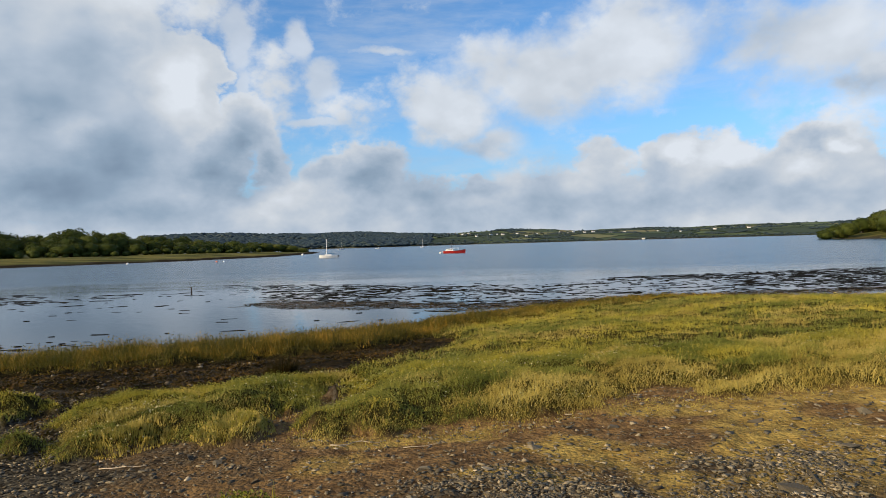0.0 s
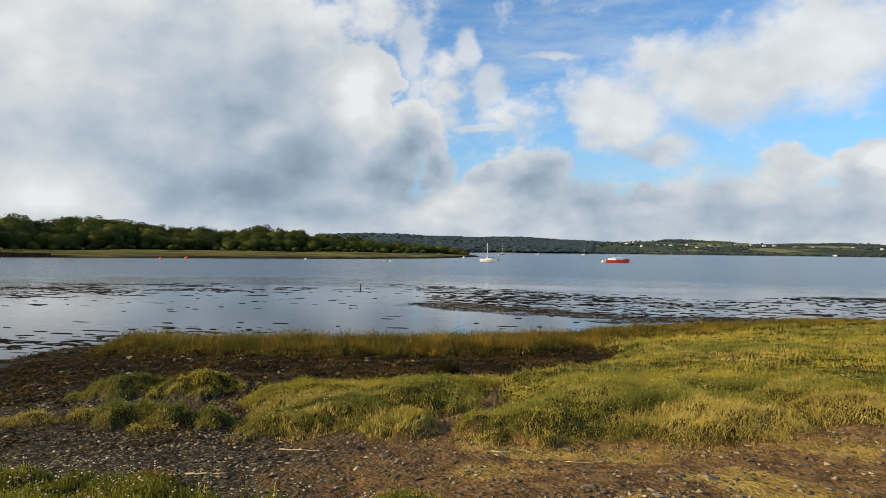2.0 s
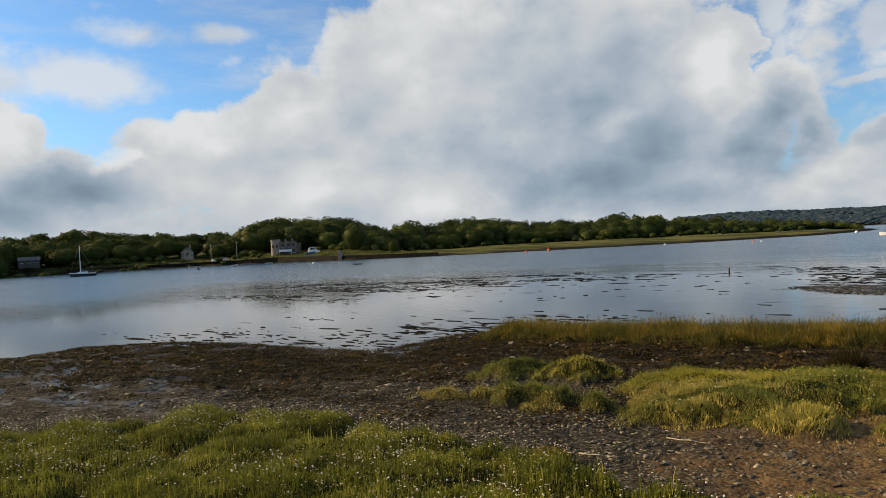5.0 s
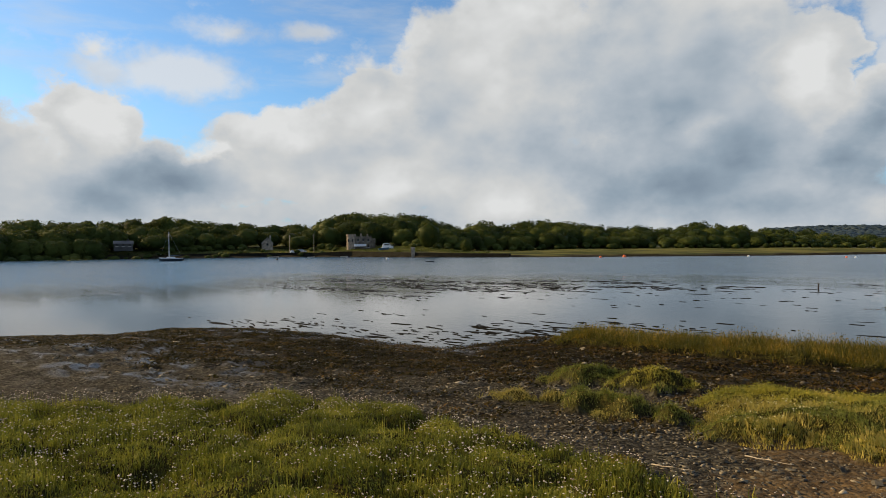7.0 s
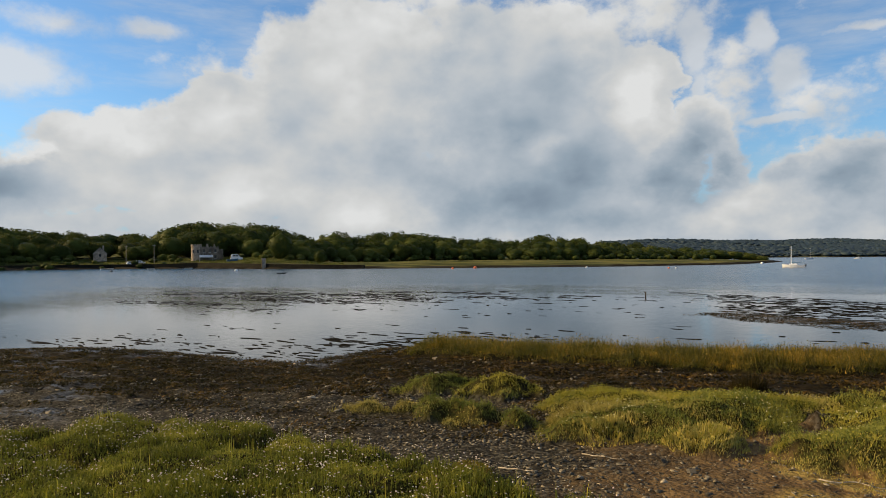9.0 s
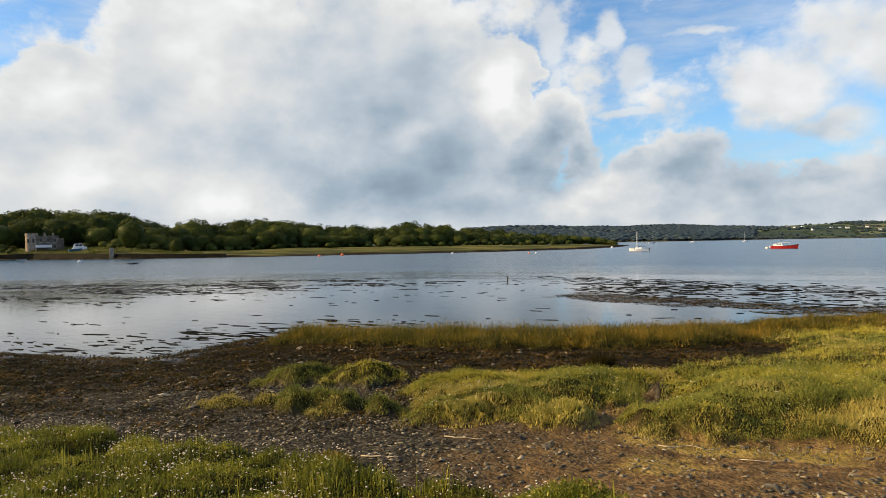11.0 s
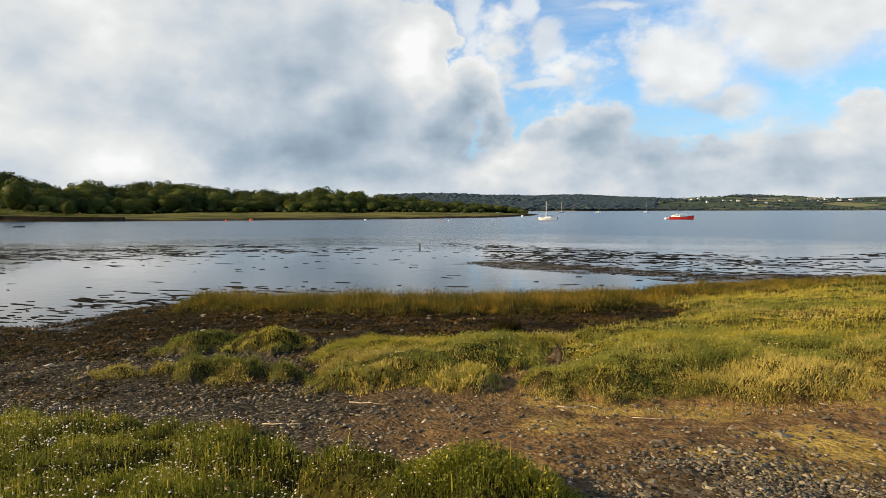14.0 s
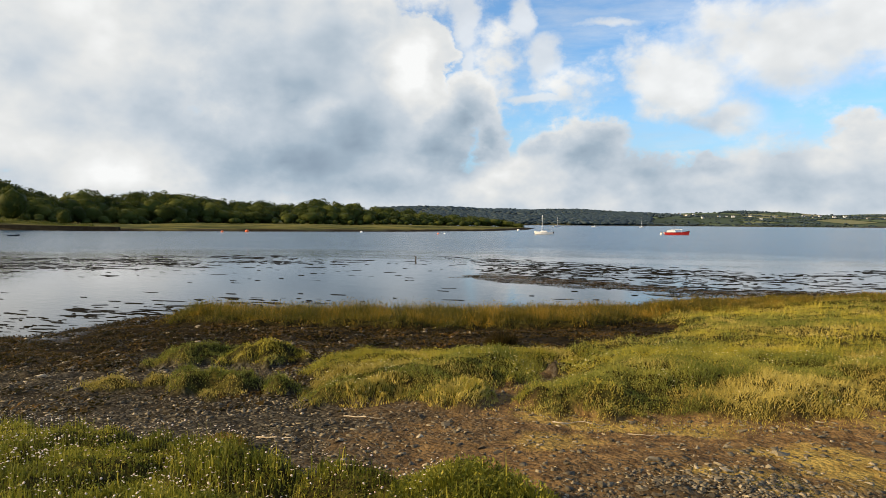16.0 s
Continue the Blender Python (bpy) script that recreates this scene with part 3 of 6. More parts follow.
M_GROUND, M_WATER, M_STONE = ground_material(), water_material(), stone_material()
M_TURF = leafy("turf blades", [(0.02, 0.025, 0.004), (0.075, 0.088, 0.011), (0.2, 0.205, 0.024), (0.42, 0.38, 0.06)], 1.6)
M_MARSH = leafy("marsh blades", [(0.15, 0.145, 0.016), (0.28, 0.26, 0.03), (0.39, 0.345, 0.045), (0.48, 0.41, 0.075)], 0.5)
M_DRY = leafy("dry blades", [(0.2, 0.16, 0.034), (0.31, 0.255, 0.06), (0.43, 0.36, 0.095), (0.55, 0.475, 0.16)], 0.8)
M_SEDGE = leafy("green sedge", [(0.06, 0.075, 0.012), (0.13, 0.15, 0.026), (0.215, 0.225, 0.042), (0.3, 0.295, 0.065)], 0.9)
M_SCRUB = leafy("bank scrub", [(0.02, 0.03, 0.008), (0.045, 0.06, 0.014), (0.08, 0.095, 0.022), (0.15, 0.155, 0.04)], 0.08)
M_REED = leafy("ridge blades", [(0.018, 0.02, 0.004), (0.058, 0.054, 0.008), (0.16, 0.11, 0.013), (0.38, 0.23, 0.029)], 0.9)
M_KELP = leafy("bladder wrack", [(0.009, 0.008, 0.005), (0.024, 0.018, 0.006), (0.055, 0.035, 0.008), (0.12, 0.066, 0.013)], 0.8, 0.05, 0.6, 0.08)
M_RAFT = plain("floating wrack", (0.007, 0.0065, 0.005), 0.8, 0.0, 0.5, 6.0, 0.5)
nd_in(M_RAFT.node_tree.nodes["Principled BSDF"], "Specular IOR Level", 0.05)
M_PETAL = leafy("petals", [(0.62, 0.45, 0.48), (0.72, 0.65, 0.62), (0.78, 0.74, 0.68)], 2.0, 0.2)
M_PALE = leafy("pale flower heads", [(0.5, 0.5, 0.2), (0.62, 0.6, 0.34), (0.72, 0.7, 0.5)], 2.0, 0.2)
M_LEAF = leafy("oak leaves", [(0.018, 0.028, 0.007), (0.034, 0.05, 0.011), (0.062, 0.08, 0.017), (0.115, 0.125, 0.027)], 0.045, 0.14, 0.6, 0.08, 0.7)
# blue distance haze is mixed into these leaf greens
M_LEAF_HAZED = leafy("far leaves, haze tinted", [(0.024, 0.043, 0.064), (0.03, 0.052, 0.07), (0.042, 0.066, 0.074)], 0.01, 0.1)
M_BARK = plain("bark", (0.09, 0.07, 0.05), 0.9, 0.0, 0.4, 3.0, 0.5)
M_DRIFT = plain("driftwood", (0.42, 0.37, 0.3), 0.85, 0.0, 0.35, 12.0, 0.4)
M_WHITE = plain("white paint", (0.74, 0.77, 0.82), 0.35, 0.0, 0.08, 1.5)
M_RED = plain("red hull paint", (0.46, 0.022, 0.015), 0.4, 0.0, 0.12, 0.8)
M_BLACK = plain("black paint", (0.025, 0.025, 0.028), 0.5, 0.0, 0.3, 2.0)
M_GLASS = plain("dark glass", (0.02, 0.025, 0.03), 0.08, 0.0, 0.1, 1.0)
M_METAL = plain("aluminium", (0.6, 0.6, 0.6), 0.35, 0.8, 0.1, 3.0)
M_BLUEBLACK = plain("dark blue hull paint", (0.03, 0.04, 0.055), 0.4, 0.0, 0.2, 1.0)
M_BLUE = plain("blue paint", (0.03, 0.1, 0.18), 0.45, 0.0, 0.2, 1.0)
M_WALL = plain("grey castle stone", (0.34, 0.285, 0.23), 0.9, 0.0, 0.35, 0.9, 0.6)
# grey stone darkened: the trees' shade is put into the wall colour
M_GREY_SHADED = plain("shaded grey stone", (0.075, 0.075, 0.075), 0.9, 0.0, 0.2, 0.5)
M_RENDER = plain("pale render", (0.55, 0.53, 0.49), 0.85, 0.0, 0.15, 0.5)
M_SLATE = plain("slate", (0.09, 0.095, 0.105), 0.6, 0.0, 0.25, 0.7)
# darker copy of the castle stone: the unlit side's shade is in the colour
M_WALL_SHADED = plain("weathered stone, shade in colour", (0.17, 0.148, 0.12), 0.9, 0.0, 0.4, 0.7, 0.6)
M_SEAWALL = plain("weedy wall stone", (0.012, 0.012, 0.009), 0.9, 0.0, 0.45, 0.6, 0.6)
M_POST = plain("weathered post", (0.05, 0.042, 0.035), 0.85, 0.0, 0.35, 8.0, 0.4)
M_ORANGE = plain("orange buoy", (0.8, 0.16, 0.05), 0.4, 0.0, 0.1, 2.0)
M_RUBBER = plain("tyre rubber", (0.03, 0.03, 0.03), 0.8, 0.0, 0.2, 5.0)


# ---- ground: one sheet to the horizon, finer towards the bank ----
def build_ground():
    ang = np.radians(np.concatenate([np.arange(-94, 44.01, 0.3), np.arange(51, 259, 3.5)]))
    r = [0.35]
    while r[-1] < 4300:
        r.append(r[-1] * (1.018 if r[-1] < 55 else 1.03))
    r = np.array(r)
    na, nr = len(ang), len(r)
    rr, aa = np.meshgrid(r, ang, indexing="ij")
    x, y = (rr * np.sin(aa)).ravel(), (rr * np.cos(aa)).ravel() - 0.7
    z = land_z(x, y)
    verts = np.concatenate([np.stack([x, y, z], 1), [[0, -0.7, ground_at(0, -0.7)]]])
    i, j = np.meshgrid(np.arange(nr - 1), np.arange(na), indexing="ij")
    a, b = (i * na + j).ravel(), (i * na + (j + 1) % na).ravel()
    c, d = a + na, b + na
    fan = np.stack([np.full(na, nr * na), (np.arange(na) + 1) % na, np.arange(na)], 1)
    tris = np.concatenate([np.stack([a, b, d], 1), np.stack([a, d, c], 1), fan])
    me = mesh_fast("ground", verts, tris, M_GROUND, True)
    x, y, z = verts[:, 0], verts[:, 1], verts[:, 2]
    d = edge_distance(SHORE, x, y, False)
    turf, marsh, ridge, _ = zones(x, y)
    jit = (fbm(x * 0.8, y * 0.8, 4, 61) - 0.5)
    onbank = (d > -3) & (np.hypot(x, y) < 130)
    kelp = np.where(onbank, sstep(np.interp(x, [-40, -14, -10, -6, 2], [9.5, 10.8, 11.8, 15.5, 16.5]) + jit * 6 - d, -1.2, 1.2), 0)
    pool = sstep(-np.degrees(np.arctan2(x, y)), 62, 74) * sstep(16 - d, 0, 3) * sstep(fbm(x * 1.3, y * 2.2, 4, 71), 0.45, 0.6) * 0.9
    soil = onbank * sstep(d + jit * 6, 15.5, 18.0) * sstep(x + jit * 3, -3.6, -1.0)
    soil = soil * (1 - np.clip(np.exp(-((x - 0.5) / 1.2) ** 2 - ((y - 3.8) / 0.85) ** 2) + np.exp(-((x - 2.9) / 1.3) ** 2 - ((y - 4.3) / 0.8) ** 2), 0, 0.8))
    straw = sstep(-edge_distance(MARSH, x, y), -0.3, 0.1) * onbank * sstep(fbm(x * 0.9 + 40, y * 1.1, 4, 81) + 0.06 * np.clip(x, -2, 3), 0.5, 0.62) * sstep(x, -4.0, 0.5) * sstep(d + jit * 3, 17.5, 18.5) * sstep(y + jit, 3.2, 4.8)
    near = np.hypot(x, y) < 130
    dw = edge_distance(WEST, x, y)
    far = np.where(edge_distance(NORTH, x, y) > 12, 1.0, 0.0)
    other = np.where(edge_distance(HEAD, x, y) > 2, 1.0, 0.0)
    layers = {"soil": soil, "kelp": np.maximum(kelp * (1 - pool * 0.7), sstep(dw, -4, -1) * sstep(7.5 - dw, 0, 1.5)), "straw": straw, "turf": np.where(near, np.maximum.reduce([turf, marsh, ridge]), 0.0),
              "marsh": np.maximum(sstep(dw + (fbm(x / 9, y / 9, 3, 91) - 0.5) * 5, 6, 9), other), "field": far,
              "wet": np.maximum(np.where(onbank, sstep(2.0 + jit * 3 - d, -0.8, 0.8), 0), np.where(near, pool, 0))}
    for key, val in layers.items():
        at = me.attributes.new(key, "FLOAT", "POINT")
        at.data.foreach_set("value", np.clip(val, 0, 1).astype(np.float32))
    return tagged(new("ground", me), "shingle, mud and marsh grass foreshore with hills beyond", "ground", "", "structure")


ground = build_ground()


def build_water():
    bm = bmesh.new()
    ring = [bm.verts.new((4400 * math.cos(a), 4400 * math.sin(a), 0.0)) for a in (2 * math.pi * k / 96 for k in range(96))]
    bm.faces.new(ring)
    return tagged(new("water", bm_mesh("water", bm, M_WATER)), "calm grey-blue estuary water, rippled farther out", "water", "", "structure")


water = build_water()
rng = np.random.default_rng(7)


# ---- blades ----
def blades(x, y, z, h, w, lean, seed=0, lie=1.0, simple=False):
    """Tapered, bent blades: five corners and three triangles each, or plain slivers farther off."""
    g = np.random.default_rng(seed)
    n = len(x)
    a, b = g.uniform(0, 2 * np.pi, n), g.uniform(0, 2 * np.pi, n)
    dx, dy = np.cos(a) * w * 0.5, np.sin(a) * w * 0.5
    lx, ly = np.cos(b) * lean * h, np.sin(b) * lean * h
    up = h * np.sqrt(np.clip(1 - lean ** 2 * 0.8, 0.03, 1)) * lie
    if simple:
        v = np.stack([np.stack([x - dx, y - dy, z - 0.03], 1), np.stack([x + dx, y + dy, z - 0.03], 1), np.stack([x + lx, y + ly, z + up], 1)], 1)
        return v.reshape(-1, 3), np.arange(n * 3).reshape(-1, 3)
    v = np.empty((n, 5, 3))
    v[:, 0] = np.stack([x - dx, y - dy, z - 0.03], 1)
    v[:, 1] = np.stack([x + dx, y + dy, z - 0.03], 1)
    v[:, 2] = np.stack([x + lx * 0.35 - dx * 0.8, y + ly * 0.35 - dy * 0.8, z + up * 0.6], 1)
    v[:, 3] = np.stack([x + lx * 0.35 + dx * 0.8, y + ly * 0.35 + dy * 0.8, z + up * 0.6], 1)
    v[:, 4] = np.stack([x + lx, y + ly, z + up], 1)
    k = (np.arange(n) * 5)[:, None]
    f = np.concatenate([k + [[0, 1, 3]], k + [[0, 3, 2]], k + [[2, 3, 4]]])
    return v.reshape(-1, 3), f


def leaves(x, y, z, h, size, seed=0):
    """Small pointed leaves at all heights of low bushy plants: four corners and two triangles each."""
    g = np.random.default_rng(seed)
    n = len(x)
    up = h * np.sqrt(g.random(n))
    p = np.stack([x, y, z + up], 1)
    u = g.normal(size=(n, 3)) + [0, 0, 0.7]
    u /= np.linalg.norm(u, axis=1)[:, None]
    w = np.cross(u, g.normal(size=(n, 3)))
    w /= np.linalg.norm(w, axis=1)[:, None]
    s = (size * g.uniform(0.6, 1.3, n))[:, None]
    v = np.stack([p - u * s, p + w * s * 0.42, p + u * s, p - w * s * 0.42], 1).reshape(-1, 3)
    k = (np.arange(n) * 4)[:, None]
    return v, np.concatenate([k + [[0, 1, 2]], k + [[0, 2, 3]]])


def scatter(n, x0, x1, y0, y1, weight):
    """Points in a rectangle, kept by a weight between 0 and 1."""
    x, y = rng.uniform(x0, x1, n), rng.uniform(y0, y1, n)
    keep = rng.random(n) < weight(x, y)
    return x[keep], y[keep]


def stuff(name, v, f, material, label, category, smooth=False):
    return tagged(new(name, mesh_fast(name, v, f, material, smooth)), label, category, "", "stuff")


def grass_turf():
    x, y = scatter(150000, -12, 0.8, -0.8, 5.0, lambda x, y: zones(x, y)[0] * np.clip(1.6 - np.hypot(x, y) / 14, 0.3, 1) * (np.hypot(x, y + 0.7) > 1.8))
    tall = 0.45 * fbm(x * 1.3, y * 1.3, 3, 121) + 0.4 * cells(x * 1.05, y * 1.25, 21)[0]
    n = len(x)
    h = (0.025 + 0.15 * np.clip(tall - 0.15, 0, 1)) * rng.uniform(0.5, 1.3, n)
    h = h * (0.4 + 0.6 * sstep(fbm(x * 2.2, y * 2.2, 2, 123), 0.35, 0.55)) * (0.6 + 0.6 * fbm(x * 7, y * 7, 2, 125))
    broad = np.where(rng.random(n) < 0.4, 2.0, 1.0)
    v, f = blades(x, y, land_z(x, y), h, rng.uniform(0.004, 0.0085, n) * broad, rng.uniform(0.05, 0.95, n), 1)
    c = rng.random(n) < 0.7
    v2, f2 = leaves(x[c], y[c], land_z(x[c], y[c]), h[c] * 0.9 + 0.02, np.full(c.sum(), 0.012), 4)
    v, f = np.concatenate([v, v2]), np.concatenate([f, f2 + len(v)])
    stuff("turf_grass", v, f, M_TURF, "lush green salt-marsh turf on the near bank", "grass")
    # seed spikes standing above the turf
    x, y = scatter(350, -9, -0.6, 1.0, 4.2, lambda x, y: zones(x, y)[0] * sstep(fbm(x * 1.2, y * 1.2, 2, 127), 0.45, 0.6))
    n = len(x)
    v, f = blades(x, y, land_z(x, y), rng.uniform(0.1, 0.22, n), rng.uniform(0.006, 0.011, n), rng.uniform(0.02, 0.2, n), 9)
    stuff("seed_spikes", v, f, M_MARSH, "slim green seed spikes rising from the turf", "grass")


def grass_marsh():
    def w(x, y):
        return zones(x, y)[1] ** 0.4 * np.clip(1.3 - (y - 6) / 24, 0.35, 1)
    ax, ay = scatter(360000, -10, 10, 5.4, 11, lambda x, y: zones(x, y)[1] ** 0.4 * (np.abs(x) < y * 0.92 + 3))
    bx, by = scatter(420000, -6, 32, 11, 30.5, lambda x, y: w(x, y) * (np.abs(x) < y * 0.85 + 2))
    x, y = np.concatenate([ax, bx]), np.concatenate([ay, by])
    n = len(x)
    dome_h, tone = cells(x * 0.9, y * 1.2, 31)
    tall = fbm(x * 0.8, y * 0.8, 3, 131)
    tall = np.where((x < -1.7) & (y < 8), 0.55, 0.6 * tall + 0.3 * dome_h)
    clump, shade = cells(x * 2.1, y * 2.4, 37)
    bare = rng.random(n) < np.clip(0.75 - clump, 0, 0.6)
    h = (0.03 + 0.1 * np.clip(tall - 0.2, 0, 1)) * rng.uniform(0.4, 1.5, n) * np.where(bare, 0.35, 0.7 + 0.5 * clump)
    dry = 0.3 * (shade - 0.5) + 0.7 * fbm(x * 0.7 + 5, y * 0.7, 3, 141) + 0.3 * tone + 0.5 * np.clip(1.0 - (y - 6.2 - 0.3 * np.clip(x, 0, 3)) / 2.4, 0, 1) + rng.uniform(-0.12, 0.12, n)
    for hx, hy, hw, hd, hh in HUMMOCKS:
        r = np.hypot((x - hx) / hw, (y - hy) / hd)
        own = r < 1.3
        h = np.where(own, h * 0.7, h)
        dry = np.where(own, 0.3 + 0.3 * np.clip((hy - y) / hd, 0, 1) + (0.5 if hh < 0.15 else 0.0) + rng.uniform(-0.22, 0.22, n) + 0.1 * (hx > -4), dry)
    green = fbm(x * 0.45 + 70, y * 0.6, 3, 145) - 0.35 * (shade - 0.5) + rng.uniform(-0.12, 0.12, n) + 0.18 * sstep(-x, 1.0, 3.0)
    width = np.where(y < 11, rng.uniform(0.004, 0.008, n) * (1 + y / 14), rng.uniform(0.008, 0.016, n) * (1 + (y - 11) / 12))
    fx, fy = scatter(60000, -2, 9, 5.2, 8.2, lambda x, y: sstep(edge_distance(MARSH, x, y) + (fbm(x * 1.7, y * 1.7, 3, 3) - 0.5) * 0.7, -0.4, -0.05) * sstep(0.6 - edge_distance(MARSH, x, y), 0.0, 0.4) * 0.5)
    x, y = np.concatenate([x, fx]), np.concatenate([y, fy])
    h = np.concatenate([h, rng.uniform(0.012, 0.04, len(fx))])
    dry = np.concatenate([dry, np.where(rng.random(len(fx)) < 0.8, 1.0, 0.0)])
    green = np.concatenate([green, np.zeros(len(fx))])
    sort = np.where(dry > 0.62, 1, np.where(green > 0.5, 2, 0))
    width = np.concatenate([width, rng.uniform(0.006, 0.011, len(fx))])
    z, n_all = land_z(x, y), len(x)
    for k, (name, mat, lab) in enumerate((("marsh_grass", M_MARSH, "yellow-green marsh grass on the low bank"), ("dry_grass", M_DRY, "dry straw-coloured grass along the path's edge"), ("sedge", M_SEDGE, "soft olive-green sedge on the hummocks by the shingle"))):
        s, far = sort == k, y > 11
        a, b = s & ~far, s & far
        v, f = blades(x[a], y[a], z[a], h[a] * 1.15, width[a], rng.uniform(0.4, 1.05, a.sum()), 2 + k, 1.0, True)
        v2, f2 = blades(x[b], y[b], z[b], h[b] * 1.15, width[b], rng.uniform(0.3, 1.05, b.sum()), 22 + k, 1.0, True)
        c = (a | b) & (rng.random(n_all) < (0.18 if k == 1 else 0.42))
        v3, f3 = leaves(x[c], y[c], z[c], h[c] * 1.05 + 0.015, 0.010 + 0.0009 * np.clip(y[c] - 5, 0, 20), 32 + k)
        stuff(name, np.concatenate([v, v2, v3]), np.concatenate([f, f2 + len(v), f3 + len(v) + len(v2)]), mat, lab, "grass")


def grass_ridge():
    x, y = scatter(420000, -18, 27, 12.5, 31, lambda x, y: zones(x, y)[2] * np.where(x > 4, 0.6, 1.0))
    n = len(x)
    tall = 0.5 * fbm(x * 0.7, y * 0.7, 3, 151) + 0.3 * cells(x * 0.6, y * 0.6, 35)[0] + 0.25 * cells(x * 1.7, y * 1.7, 36)[0]
    rim = np.clip(edge_distance(RIDGE, x, y) / 0.8, 0.35, 1)
    h = (0.1 + 0.36 * tall) * rim * rng.uniform(0.4, 1.2, n) * np.interp(x, [-4, 3], [1.0, 0.5])
    h = h * (0.55 + 0.8 * cells(x * 2.4, y * 2.4, 38)[0])
    z = land_z(x, y)
    v, f = blades(x, y, z, h, rng.uniform(0.014, 0.034, n), rng.uniform(0.2, 1.0, n), 5, 1.0, True)
    c = rng.random(n) < 0.45
    v2, f2 = leaves(x[c], y[c], z[c], h[c] * 1.1, np.full(c.sum(), 0.027), 6)
    stuff("ridge_grass", np.concatenate([v, v2]), np.concatenate([f, f2 + len(v)]), M_REED, "tall rusty-green grass and leafy plants on the ridge by the water", "grass")


def grass_short():
    x, y = scatter(60000, -4, 9, 2.6, 8, lambda x, y: sstep(fbm(x * 0.9 + 40, y * 1.1, 4, 81) + 0.06 * np.clip(x, -2, 3), 0.5, 0.6) * sstep(x, -4, 0.5) * (1 - zones(x, y)[0]))
    n = len(x)
    v, f = blades(x, y, land_z(x, y), rng.uniform(0.005, 0.014, n), rng.uniform(0.006, 0.014, n), rng.uniform(0.6, 1.05, n), 6, 1.0, True)
    stuff("trodden_grass", v, f, M_DRY, "short trodden yellow grass on the earth path", "grass")


def wrack():
    def w(x, y):
        d = edge_distance(SHORE, x, y, False)
        z = zones(x, y)
        lim = np.interp(x, [-40, -14, -10, -6, 2], [9.5, 10.8, 11.8, 15.5, 16.5])
        return sstep(d, -0.6, 0.6) * sstep(lim + (fbm(x * 0.8, y * 0.8, 4, 61) - 0.5) * 6 - d, -1.5, 2) * (1 - np.maximum(z[1], z[2])) * sstep(fbm(x * 1.3, y * 1.3, 3, 161), 0.3, 0.55)
    x, y = scatter(250000, -36, 2, 1, 26, w)
    n = len(x)
    v, f = blades(x, y, land_z(x, y) + 0.02, rng.uniform(0.06, 0.2, n), rng.uniform(0.025, 0.06, n), rng.uniform(0.85, 1.0, n), 7, 0.22)
    stuff("bladder_wrack", v, f, M_KELP, "brown bladder wrack strewn over the low shore", "seaweed")


def dome(cx, cy, length, width, height, seed, turn=0.0, z=0.0, sides=14):
    """A ragged flat mat: an outline of uneven reach, a higher inner ring and a middle."""
    g = np.random.default_rng(seed)
    a = np.linspace(0, 2 * np.pi, sides, endpoint=False)
    k = g.uniform(0.45, 1.15, sides)
    ox, oy = np.cos(a) * k * length / 2, np.sin(a) * k * width / 2
    ct, st = math.cos(turn), math.sin(turn)
    def turned(px, py, pz):
        return np.stack([cx + px * ct - py * st, cy + px * st + py * ct, np.full(len(px), 1.0) * pz], 1)
    v = np.concatenate([turned(ox, oy, z - 0.015), turned(ox * 0.6, oy * 0.6, z + height * g.uniform(0.4, 1.2, sides)), turned(np.zeros(1), np.zeros(1), z + height)])
    f = []
    for j in range(sides):
        n = (j + 1) % sides
        f += [(j, n, sides + n), (j, sides + n, sides + j), (sides + j, sides + n, 2 * sides)]
    return v, np.array(f)


# beds of weed at the water's surface
LEFT_BED = [(-68, 28), (-50, 30), (-36, 24), (-30, 18), (-24, 22), (-36, 46), (-35, 52), (-38, 64), (-50, 57), (-64, 48)]
LEFT_LINE = [(-72, 40), (-62, 45), (-50, 48.5), (-35, 52), (-30, 56)]
RIGHT_BED = [(-23, 70), (-16, 57), (-11, 43.5), (-6, 42.5), (-2.2, 38.5), (0.8, 37.4), (11, 39), (30, 42), (60, 48), (60, 72), (18, 66), (9, 57), (1.3, 59), (-9, 65)]
WEED_LINE = [(-10.5, 45), (-4, 42), (2, 39.5), (12, 41), (30, 43.5), (50, 48)]


